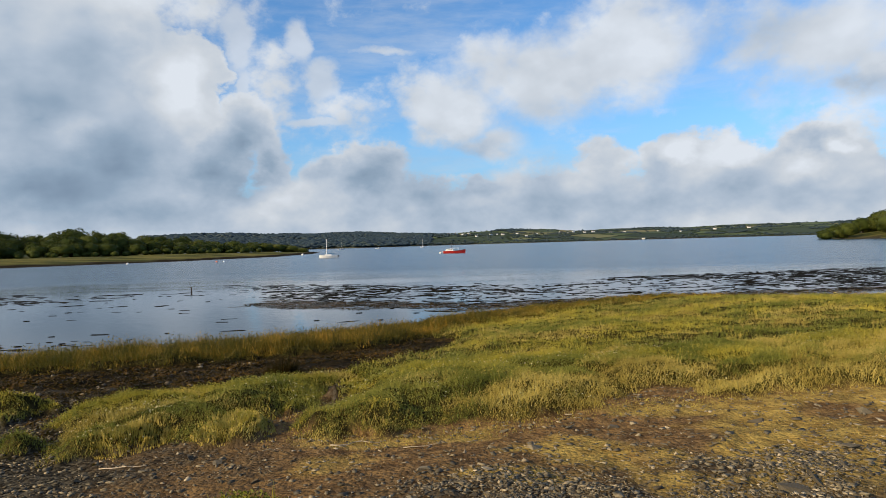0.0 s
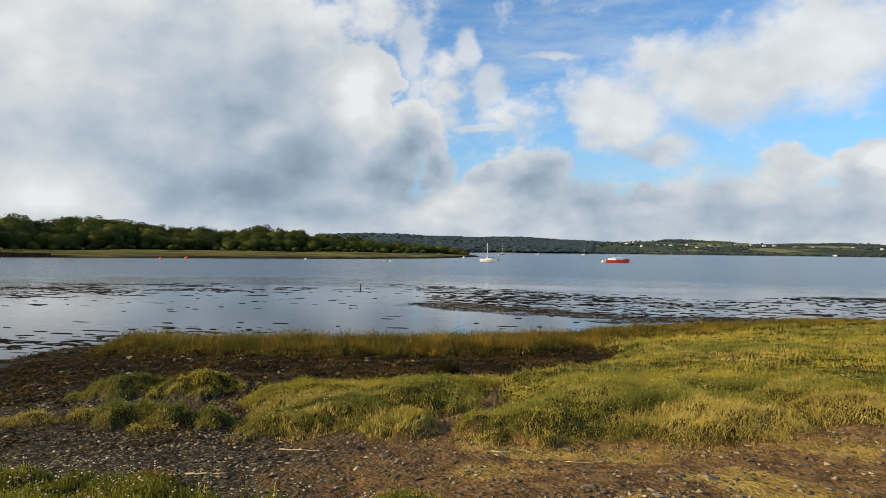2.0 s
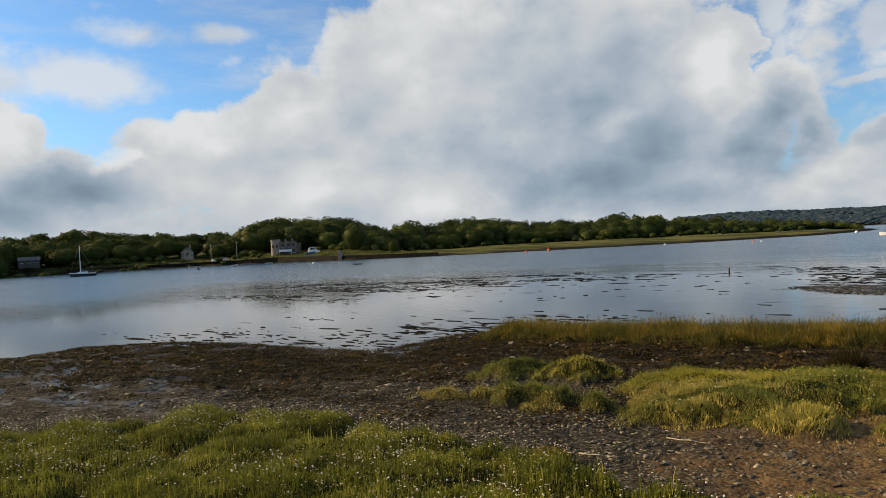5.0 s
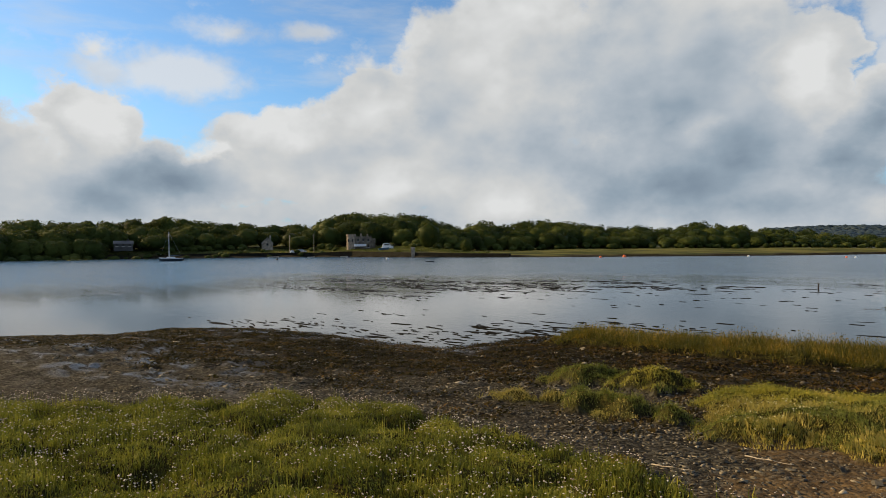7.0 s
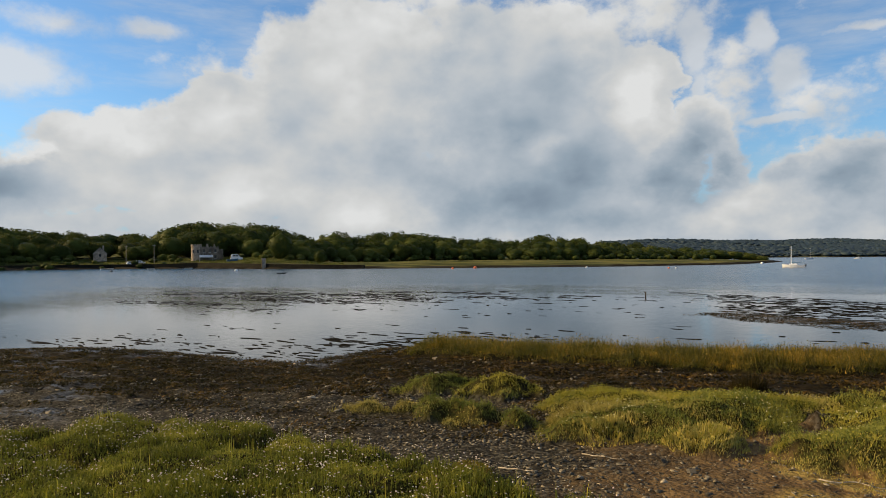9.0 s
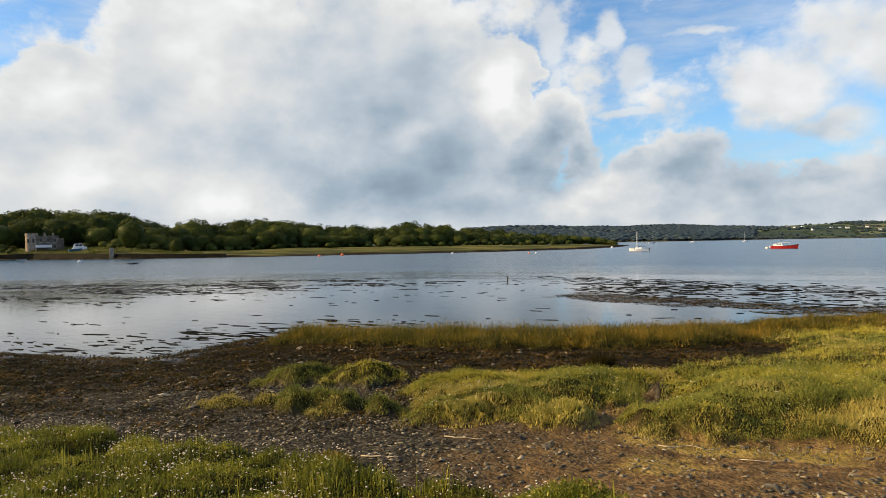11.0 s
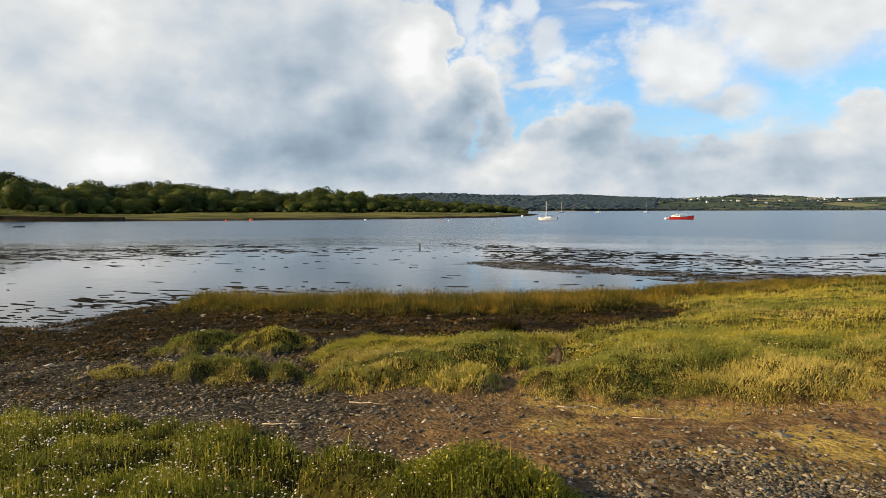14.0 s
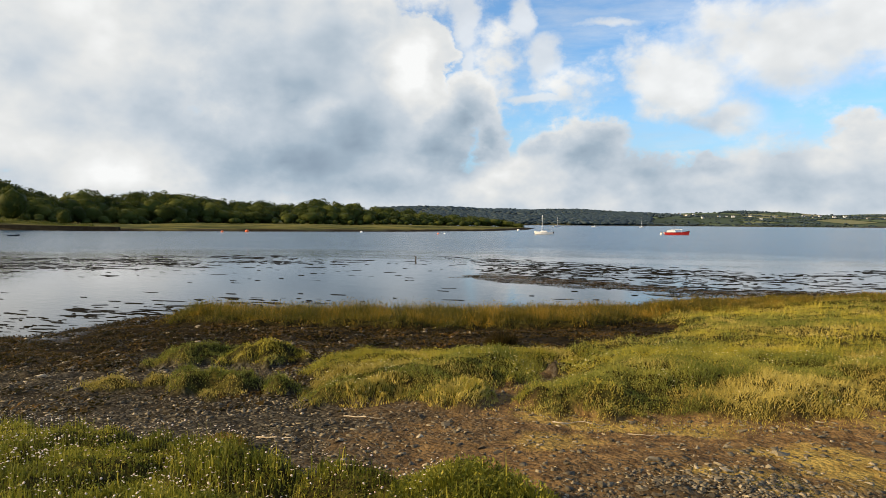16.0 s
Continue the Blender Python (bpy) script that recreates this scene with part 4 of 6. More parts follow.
def floats():
    """Mats of weed on the water: the near ones each a thing, the bed beyond as stuff."""
    def keep(x, y):
        left = sstep(edge_distance(LEFT_BED, x, y), -2, 3) * sstep(fbm(x * 0.09, y * 0.2, 3, 171), 0.42, 0.62) * 0.8
        line = np.exp(-(edge_distance(LEFT_LINE, x, y, False) / 2.6) ** 2) * sstep(fbm(x * 0.12, y * 0.3, 3, 173), 0.3, 0.5) * 0.95
        bed = sstep(edge_distance(RIGHT_BED, x, y), -1.5, 2.5) * (0.4 + 0.6 * sstep(fbm(x * 0.06 + 3, y * 0.2, 3, 181), 0.36, 0.58)) * np.clip(1.5 - (y - 38) / 44, 0.25, 1)
        single = 0.035 * sstep(fbm(x * 0.05, y * 0.09, 3, 177), 0.4, 0.6) * (x > -70) * (y < 62)
        ds = edge_distance(SHORE, x, y, False)
        rim = sstep(ds, -7, -2) * sstep(-x, 12, 17) * sstep(fbm(x * 0.25, y * 0.4, 3, 175), 0.34, 0.54)
        return np.maximum.reduce([left, bed, line, rim, single])
    x, y = scatter(27000, -75, 60, 12, 76, lambda x, y: keep(x, y) * (edge_distance(SHORE, x, y, False) < -0.3))
    vs, fs, base, near = [], [], 0, 0
    order = np.argsort(np.hypot(x, y))
    for k, i in enumerate(order):
        d = math.hypot(x[i], y[i])
        ln = max(0.22, min(3.0, float(rng.lognormal(-1.05, 0.7)))) * (1 + d / 40)
        v, f = dome(0, 0, ln, min(0.36, ln * rng.uniform(0.06, 0.2)), rng.uniform(0.01, 0.03), int(i), rng.normal(0.12, 0.2), 0.0, 8)
        if near < 60 and d > 18:
            ob = new("seaweed_mat", mesh_fast("seaweed_mat", v, f, M_RAFT))
            ob.matrix_basis = pose(x[i], y[i], 0)
            tagged(ob, "dark ragged mat of seaweed afloat on calm water", "seaweed", "floating seaweed mats")
            near += 1
            continue
        vs.append(v + [x[i], y[i], 0])
        fs.append(f + base)
        base += len(v)
    stuff("seaweed_bed", np.concatenate(vs), np.concatenate(fs), M_RAFT, "bed of dark seaweed breaking the water's surface", "seaweed")


def flowers():
    def w(x, y):
        crest = 0.6 * np.exp(-((edge_distance(TURF, x, y) - 0.35) / 0.45) ** 2) * sstep(-x, 3.5, 6)
        return zones(x, y)[0] * np.clip(sstep(fbm(x * 2.0, y * 2.0, 3, 191) + 0.017 * np.clip(-x, 0, 8), 0.53, 0.64) + crest + 0.02, 0, 1)
    x, y = scatter(10500, -12, 0, -0.6, 4.8, w)
    n = len(x)
    h = (0.05 + 0.26 * np.clip(0.45 * fbm(x * 1.3, y * 1.3, 3, 121) + 0.4 * cells(x * 1.05, y * 1.25, 21)[0] - 0.15, 0, 1)) * rng.uniform(0.6, 1.15, n)
    z = land_z(x, y)
    v, f = blades(x, y, z, h, np.full(n, 0.004), np.full(n, 0.05), 8)
    stuff("flower_stems", v, f, M_TURF, "thin green stems of the turf flowers", "flower")
    a = np.linspace(0, 2 * np.pi, 7, endpoint=False)
    r = rng.uniform(0.0042, 0.01, n)
    ring = np.stack([np.cos(a), np.sin(a), np.zeros(7)], 1)
    tilt = rng.normal(0, 0.35, (n, 2))
    vs = np.empty((n, 9, 3))
    c = np.stack([x, y, z + h], 1)
    for j in range(7):
        p = ring[j] * r[:, None]
        p[:, 2] += p[:, 0] * tilt[:, 0] + p[:, 1] * tilt[:, 1]
        vs[:, j] = c + p
    vs[:, 7] = c + np.stack([np.zeros(n), np.zeros(n), r * 0.3], 1)
    vs[:, 8] = c - np.stack([np.zeros(n), np.zeros(n), r * 0.45], 1)
    k = (np.arange(n) * 9)[:, None]
    f = np.concatenate([k + [[j, (j + 1) % 7, 7]] for j in range(7)] + [k + [[(j + 1) % 7, j, 8]] for j in range(7)])
    stuff("flower_heads", vs.reshape(-1, 3), f, M_PETAL, "small white and pale pink flower heads in the turf", "flower")


def marsh_flowers():
    x, y = scatter(9000, -7.5, 7, 6.5, 13, lambda x, y: zones(x, y)[1] * sstep(fbm(x * 0.8 + 20, y * 1.1, 3, 251), 0.56, 0.7))
    n = len(x)
    z = land_z(x, y) + rng.uniform(0.05, 0.1, n)
    a = rng.uniform(0, 6.283, n)
    r = rng.uniform(0.006, 0.014, n)
    vs = np.stack([np.stack([x + np.cos(a + k) * r, y + np.sin(a + k) * r, z + (0.006 if k == 0 else rng.uniform(-0.008, 0.008, n))], 1) for k in (0, 1.6, 3.1, 4.7)], 1)
    k = (np.arange(n) * 4)[:, None]
    stuff("marsh_flowers", vs.reshape(-1, 3), np.concatenate([k + [[0, 1, 2]], k + [[0, 2, 3]]]), M_PALE, "pale yellow-green flower heads among the marsh grass", "flower")


marsh_flowers()


def weed_bank():
    """The brown weed laid bare between the ridge and the open water."""
    x, y = scatter(120000, -14, 50, 33, 52, lambda x, y: sstep(2.9 - np.abs(edge_distance(WEED_LINE, x, y, False)) + (fbm(x * 0.4, y * 1.1, 3, 211) - 0.5) * 5.0, 0.0, 1.6) * np.where(x > 20, 0.6, 1.0) * (land_z(x, y) < 0.12))
    n = len(x)
    v, f = blades(x, y, np.maximum(land_z(x, y), 0.0) + 0.02, rng.uniform(0.15, 0.45, n), rng.uniform(0.05, 0.1, n), rng.uniform(0.8, 1.0, n), 17, 0.12, True)
    stuff("weed_bank", v, f, M_KELP, "brown weed lying bare at the water's edge", "seaweed")


def bank_grass():
    """Rough grass and brambles over the far bank, from the mud to the trees."""
    n = 70000
    az = np.radians(rng.uniform(-89, -46, n))
    d = rng.uniform(275, 345, n)
    x, y = d * np.sin(az), d * np.cos(az)
    dw = edge_distance(WEST, x, y)
    keep = (dw > 4.5) & (dw < 45) & (rng.random(n) < 0.35 + 0.65 * sstep(fbm(x / 7, y / 7, 3, 241), 0.4, 0.6))
    x, y = x[keep], y[keep]
    n = len(x)
    tall = 0.25 + 0.8 * sstep(fbm(x / 5, y / 5, 3, 243), 0.45, 0.75)
    v, f = blades(x, y, land_z(x, y), tall * rng.uniform(0.5, 1.1, n), rng.uniform(0.25, 0.6, n), rng.uniform(0.2, 0.9, n), 27, 1.0, True)
    stuff("bank_grass", v, f, M_SCRUB, "rough green grass and brambles on the far bank", "grass")


bank_grass()
weed_bank()
grass_turf()
grass_marsh()
grass_ridge()
grass_short()
wrack()
floats()
flowers()


# ---- trees ----
def make_tree(seed, height, spread, material, tufts=1700, size=0.72, low=0.1):
    """A tapered trunk with limbs under lobes of small leaf tufts."""
    g = random.Random(seed)
    tree = thing("tree", pose(0, 0, 0), "broad dark-green deciduous tree in full leaf", "tree", "woodland trees")
    bm = bmesh.new()
    r = height * 0.028
    tube(bm, [(0, 0, -0.6), (r * 0.6, 0, height * 0.25), (-r * 0.4, r * 0.5, height * 0.55), (0, 0, height * 0.85)], [r * 1.3, r, r * 0.6, r * 0.2], 6)
    lobes = []
    mid, half = height * (1 + low) / 2, height * (1 - low) / 2
    for k in range(24):
        up = -0.75 + 1.7 * (k + 0.5) / 24
        side = math.sqrt(max(0.05, 1 - up * up))
        a = k * 2.4 + g.uniform(-0.4, 0.4)
        reach = g.uniform(0.6, 0.78)
        c = Vector((math.cos(a) * side * spread * reach, math.sin(a) * side * spread * reach, mid + up * half * reach))
        lobes.append((c, spread * g.uniform(0.28, 0.42)))
        if k % 6 == 0:
            tube(bm, [(0, 0, max(0.15 * height, c.z - 0.2 * height)), c * 0.5 + Vector((0, 0, 0.45 * (c.z - 0.1 * height))), c], [r * 0.5, r * 0.3, r * 0.08], 4)
    part("trunk", bm, M_BARK, tree)
    gg = np.random.default_rng(seed)
    n = tufts
    pick = gg.integers(0, len(lobes), n)
    c = np.array([lobes[i][0] for i in pick])
    rad = np.array([[lobes[i][1], lobes[i][1], lobes[i][1] * 0.8 * half * 2 / height] for i in pick])
    out = (c - [0, 0, mid]) / [spread, spread, half]
    d = gg.normal(size=(n, 3)) * 0.8 + out
    d /= np.linalg.norm(d, axis=1)[:, None]
    p = c + d * rad * (gg.random(n) ** 0.5 * 0.55 + 0.48)[:, None]
    u = gg.normal(size=(n, 3))
    u -= (u * d).sum(1)[:, None] * d
    u /= np.linalg.norm(u, axis=1)[:, None]
    w = np.cross(d, u)
    s = (gg.uniform(0.6, 1.2, n) * size)[:, None]
    bend = gg.normal(0, 0.3, (n, 1))
    v = np.stack([p - u * s * 0.55 - d * s * bend * 0.3, p + w * s * 0.6 + d * s * bend, p + u * s * 0.55 - d * s * bend * 0.3], 1).reshape(-1, 3)
    f = np.arange(n * 3).reshape(-1, 3)
    # the shaded heart of the crown, a ragged clump
    ico = bmesh.new()
    bmesh.ops.create_icosphere(ico, subdivisions=2, radius=1.0)
    core = np.array([q.co for q in ico.verts]) * gg.uniform(0.66, 0.9, (len(ico.verts), 1)) * [spread, spread, half] + [0, 0, mid]
    cf = np.array([[q.index for q in t.verts] for t in ico.faces])
    ico.free()
    f = np.concatenate([f, cf + len(v)])
    v = np.concatenate([v, core])
    part("crown", mesh_fast("crown", v, f, material), material, tree)
    return tree


PROTOS = [make_tree(11, 10, 4.8, M_LEAF, 1800, 0.5, 0.0), make_tree(12, 10, 5.4, M_LEAF, 1900, 0.52, -0.04), make_tree(13, 10, 4.2, M_LEAF, 1600, 0.46, 0.0), make_tree(14, 10, 5.0, M_LEAF, 1800, 0.5, -0.08),
          make_tree(15, 10, 1.9, M_LEAF, 900, 0.36, 0.1), make_tree(16, 10, 6.0, M_LEAF, 700, 0.7, -0.1)]
used = [False] * len(PROTOS)


def put_tree(kind, x, y, height, turn, wide=1.0):
    s = height / 10
    z = ground_at(x, y) - 0.1
    m = Matrix.Translation((x, y, z)) @ Matrix.Rotation(turn, 4, "Z")
    if used[kind]:
        t = copy_thing(PROTOS[kind], m)
    else:
        t = PROTOS[kind]
        t.matrix_basis = m
        used[kind] = True
    t.scale = (s * wide, s * wide, s)
    if height < 4.5:
        t.name = "bush"
        tagged(t, "low rounded green bush on the far bank", "bush", "shore bushes")
    return t


def woods():
    g = random.Random(5)
    line = [(-90, 300), (-66, 345), (-60, 338), (-54, 338), (-50, 338), (-45, 370), (-38, 400), (-30, 415), (-22, 440), (-16, 480)]
    sky = [(-90, 2.2), (-77.5, 2.3), (-76, 2.2), (-73, 2.6), (-70, 2.4), (-67, 2.2), (-65.5, 1.9), (-61, 2.0), (-59.2, 2.7), (-57.2, 3.0), (-56, 2.7), (-53.5, 2.9), (-50.5, 2.25), (-48, 2.0), (-46, 2.15), (-44.3, 2.0), (-41, 2.35),
           (-39.8, 2.25), (-38.8, 1.85), (-37.5, 2.0), (-34.7, 1.5), (-34, 1.8), (-32.8, 1.4), (-29, 1.8), (-26.5, 1.7), (-24, 1.4), (-21.6, 1.2), (-19, 0.8), (-15, 0.6)]
    la, ld = zip(*line)
    sa, se = zip(*sky)
    a = -88.0
    while a < -15.5:
        for row, (off, share) in enumerate(((0, 0.55), (11, 0.78), (28, 1.0))):
            az = a + g.uniform(-0.5, 0.5)
            d = np.interp(az, la, ld) + off + g.uniform(-4, 4)
            x, y = d * math.sin(radians(az)), d * math.cos(radians(az))
            if row == 0 and (-61.2 < az < -53.6 or -66.4 < az < -63 or -77.6 < az < -73.5):
                continue
            top = 3.8 + d * math.tan(radians(np.interp(az, sa, se)))
            h = (top - ground_at(x, y)) * share * g.uniform(0.98, 1.16)
            put_tree(g.choice((0, 1, 2, 3, 3)), x, y, max(4.6, h), g.uniform(0, 6.3), g.uniform(1.05, 1.45) * (1.25 if h < 9 else 1.0))
        d = np.interp(a, la, ld) - 5 + g.uniform(-2, 2)
        if not (-59.5 < a < -53.4 or -66.6 < a < -60.5 or -77.6 < a < -73.5):
            for k in range(2):
                e = a + g.uniform(-0.5, 0.5)
                put_tree(5, (d - 4 * k) * math.sin(radians(e)), (d - 4 * k) * math.cos(radians(e)), g.uniform(3.0, 4.4) - k, g.uniform(0, 6.3), 1.3)
        a += g.uniform(0.7, 1.25)
    # the two narrow conifers on the skyline, the bright tree by the pier
    for az, d, h in ((-44.6, 385, 13), (-46.5, 380, 13), (-51.2, 300, 13.5), (-48.0, 320, 6.5)):
        put_tree(4 if h == 13 else 3, d * math.sin(radians(az)), d * math.cos(radians(az)), h, g.uniform(0, 6), 0.9)
    # bushes along the far bank
    for k in range(70):
        az = g.uniform(-86, -46)
        d = np.interp(az, la, ld) - g.uniform(8, 30)
        if -58.6 < az < -53:
            continue
        put_tree(5, d * math.sin(radians(az)), d * math.cos(radians(az)), g.uniform(1.0, 2.6), g.uniform(0, 6), 1.4)
    # knoll on the spit
    for k in range(22):
        az = -19.5 + k * 0.38 + g.uniform(-0.2, 0.2)
        d = g.uniform(500, 540)
        put_tree(g.choice((0, 1, 3)), d * math.sin(radians(az)), d * math.cos(radians(az)), (7.2 - max(0, k - 15) * 0.6) * g.uniform(0.8, 1.1), g.uniform(0, 6), 2.1)
    # wood on the headland
    for k in range(34):
        az = 29.9 + g.uniform(0, 8)
        d = g.uniform(440, 520)
        put_tree(g.choice((0, 1, 3)), d * math.sin(radians(az)), d * math.cos(radians(az)), (6.5 + (az - 29.9) * 1.5) * g.uniform(0.8, 1.1), g.uniform(0, 6), 1.35)


woods()


def far_woods():
    """Hedges and woods of the far hills: small ragged clumps."""
    ico = bmesh.new()
    bmesh.ops.create_uvsphere(ico, u_segments=5, v_segments=2, radius=1.0)
    bmesh.ops.triangulate(ico, faces=ico.faces)
    pv = np.array([v.co for v in ico.verts])
    pf = np.array([[v.index for v in f.verts] for f in ico.faces])
    ico.free()
    n = 60000
    az = np.radians(rng.uniform(-24, 48, n))
    d = rng.uniform(1150, 2900, n)
    x, y = d * np.sin(az), d * np.cos(az)
    dn = edge_distance(NORTH, x, y)
    deg = np.degrees(az)
    hill = sstep(-deg, -1, 4)
    c = fbm(x / 130, y / 75, 3, 201)
    keep = (dn > 8) & ((c > 0.66) | (rng.random(n) < 0.02) | ((dn < 40) & (rng.random(n) < 0.6)) | ((hill > 0.3) & (c > 0.3)))
    x, y, dn, hill = x[keep], y[keep], dn[keep], hill[keep]
    n = len(x)
    z = land_z(x, y)
    s = rng.uniform(2.2, 5.6, n) * np.where(dn < 60, 0.8, 1.0) * (1 + 0.9 * hill)
    jag = rng.uniform(0.7, 1.25, (n, len(pv), 1))
    v = pv[None] * jag * np.stack([s * 1.3, s * 1.3, s * (0.6 - 0.22 * hill)], 1)[:, None] + np.stack([x, y, z + s * 0.35], 1)[:, None]
    f = pf[None] + (np.arange(n) * len(pv))[:, None, None]
    stuff("far_woodland", v.reshape(-1, 3), f.reshape(-1, 3), M_LEAF_HAZED, "woods and hedges on the far hills, blue haze in their colour", "woodland", True)


far_woods()


# ---- boats, buoys, the post ----
def hull_bm(length, beam, side, draft=0.35, sheer=0.35, stern=0.75, n=11, lo=0.0, hi=1.0):
    """Half-round lofted hull, bow at +x; lo and hi choose a band of its side."""
    bm = bmesh.new()
    rings = []
    for k in range(n):
        u = k / (n - 1)
        x = (u - 0.5) * length
        w = beam / 2 * (stern + (1 - stern) * math.sin(min(1, u * 2.2) * math.pi / 2)) * max(0.02, 1 - max(0, (u - 0.45) / 0.55) ** 2.2)
        top = side + sheer * max(0, u - 0.35) ** 2 * 2.4
        ring = []
        for q in range(5):
            v = lo + (hi - lo) * q / 4
            z = -draft * (1 - 0.6 * max(0, u - 0.6)) * max(0.0, 1 - v) ** 1.5 + top * v
            y = w * (0.55 + 0.45 * v ** 0.6) if v > 0 else w * 0.12
            ring.append((x + 0.06 * length * v * max(0, u - 0.8) * 3, y, z))
        rings.append([bm.verts.new(p) for p in ring] + [bm.verts.new((px, -py, pz)) for px, py, pz in ring[::-1]])
    for a, b in zip(rings, rings[1:]):
        for j in range(len(a)):
            m = (j + 1) % len(a)
            bm.faces.new((a[j], b[j], b[m], a[m]))
    bm.faces.new(rings[0])
    bm.faces.new(rings[-1][::-1])
    return bm


def far_place(az, d, z=None, turn=0.0):
    x, y = d * math.sin(radians(az)), d * math.cos(radians(az))
    return pose(x, y, ground_at(x, y) if z is None else z, 0, 0, -az + turn)


def red_boat():
    b = thing("fishing_boat", pose(5.3, 258, 0.0, 0, 0, -4) @ Matrix.Scale(0.76, 4), "red-hulled fishing boat with a white wheelhouse at its mooring", "boat")
    part("hull", hull_bm(11.0, 3.4, 1.15, 0.5, 0.75), M_RED, b)
    part("rubbing_band", hull_bm(11.08, 3.5, 1.17, 0.5, 0.75, lo=0.93, hi=1.02), M_BLACK, b, "dark band under the gunwale")
    bm = bmesh.new()
    box(bm, -5.0, -1.35, 1.08, 2.6, 1.35, 1.22, 0.05)
    part("deck", bm, M_WHITE, b)
    bm = bmesh.new()
    v = [bm.verts.new(p) for p in ((-4.7, -1.3, 1.2), (-0.4, -1.3, 1.2), (-0.4, 1.3, 1.2), (-4.7, 1.3, 1.2), (-4.2, -1.15, 2.15), (-1.0, -1.15, 2.3), (-1.0, 1.15, 2.3), (-4.2, 1.15, 2.15))]
    for q in ((3, 2, 1, 0), (4, 5, 6, 7), (0, 1, 5, 4), (1, 2, 6, 5), (2, 3, 7, 6), (3, 0, 4, 7)):
        bm.faces.new([v[k] for k in q])
    part("wheelhouse", bm, M_WHITE, b)
    bm = bmesh.new()
    box(bm, -2.4, -1.3, 2.52, 2.5, 1.3, 2.68, 0.05)
    part("canopy_roof", bm, M_WHITE, b, "flat white roof over the deck")
    for x in (-2.2, 2.3):
        for y in (-1.2, 1.2):
            bm = bmesh.new()
            tube(bm, [(x, y, 1.2), (x, y, 2.53)], [0.04, 0.04], 6)
            part("roof_post", bm, M_METAL, b)
    for x in (-2.6, -1.5):
        bm = bmesh.new()
        box(bm, x - 0.3, -1.26, 1.72, x + 0.3, -1.18, 2.02)
        part("window", bm, M_GLASS, b, "dark wheelhouse window")
    bm = bmesh.new()
    tube(bm, [(-1.2, 0, 2.2), (-1.25, 0, 4.0), (-1.25, 0, 5.6)], [0.13, 0.11, 0.08], 6)
    tube(bm, [(-1.9, 0, 3.6), (-0.5, 0, 3.6)], [0.035, 0.035], 5)
    part("mast", bm, M_BLACK, b)
    bm = bmesh.new()
    for x in (-5.0, -4.6):
        tube(bm, [(x, -1.3, 1.2), (x, -1.3, 1.9)], [0.025, 0.025], 5)
    tube(bm, [(-5.1, -1.3, 1.9), (-4.5, -1.3, 1.9)], [0.025, 0.025], 5)
    part("rail", bm, M_METAL, b)
    bm = bmesh.new()
    box(bm, -6.0, -0.35, 0.3, -5.55, 0.35, 1.3, 0.1)
    part("outboard_motor", bm, M_WHITE, b)


def sailing_boat(place, length, mast, label, group, far=False, hull=None):
    b = thing("sailing_boat", place, label, "boat", group)
    part("hull", hull_bm(length, length * 0.31, 0.13 * length, 0.3, 0.25), hull or M_WHITE, b)
    if hull:
        part("gunwale", hull_bm(length * 1.01, length * 0.315, 0.135 * length, 0.3, 0.25, lo=0.82, hi=1.02), M_WHITE, b, "white upper strake")
    bm = bmesh.new()
    box(bm, -0.16 * length, -0.1 * length, 0.12 * length, 0.2 * length, 0.1 * length, 0.2 * length, 0.08)
    part("cabin", bm, M_WHITE, b)
    bm = bmesh.new()
    tube(bm, [(0.1 * length, 0, 0.1 * length), (0.1 * length, 0, mast)], [0.13, 0.09], 6)
    part("mast", bm, M_WHITE, b)
    bm = bmesh.new()
    tube(bm, [(0.1 * length, 0, 0.26 * length), (-0.34 * length, 0, 0.24 * length)], [0.09, 0.07], 6)
    part("boom", bm, M_BLUE if not far else M_BLACK, b, "boom with a furled sail")
    if not far:
        bm = bmesh.new()
        tube(bm, [(0.1 * length, 0, mast * 0.97), (0.5 * length, 0, 0.15 * length)], [0.012, 0.012], 4)
        tube(bm, [(0.1 * length, 0, mast * 0.97), (-0.48 * length, 0, 0.12 * length)], [0.012, 0.012], 4)
        part("rigging", bm, M_METAL, b)
        bm = bmesh.new()
        box(bm, -0.1 * length, -0.104 * length, 0.15 * length, 0.15 * length, -0.097 * length, 0.18 * length)
        part("window", bm, M_GLASS, b)
        bm = bmesh.new()
        box(bm, -0.56 * length, -0.14, 0.05 * length, -0.5 * length, 0.14, 0.17 * length, 0.05)
        part("outboard_motor", bm, M_BLACK, b, "black outboard motor on the stern")


def buoy(x, y, r, mat, label):
    bm = bmesh.new()
    bmesh.ops.create_uvsphere(bm, u_segments=14, v_segments=9, radius=r)
    for v in bm.verts:
        v.co.z *= 0.9
    b = thing("buoy", pose(x, y, r * 0.35), label, "buoy", "mooring buoys")
    part("float", bm, mat, b, smooth=True)
    bm = bmesh.new()
    tube(bm, [(0, 0, r * 0.8), (0, 0, r * 1.15)], [r * 0.16, r * 0.16], 6)
    bmesh.ops.create_cone(bm, cap_ends=True, segments=8, radius1=r * 0.28, radius2=r * 0.28, depth=r * 0.12, matrix=Matrix.Translation((0, 0, r * 1.15)))
    part("ring_stub", bm, M_BLACK, b)


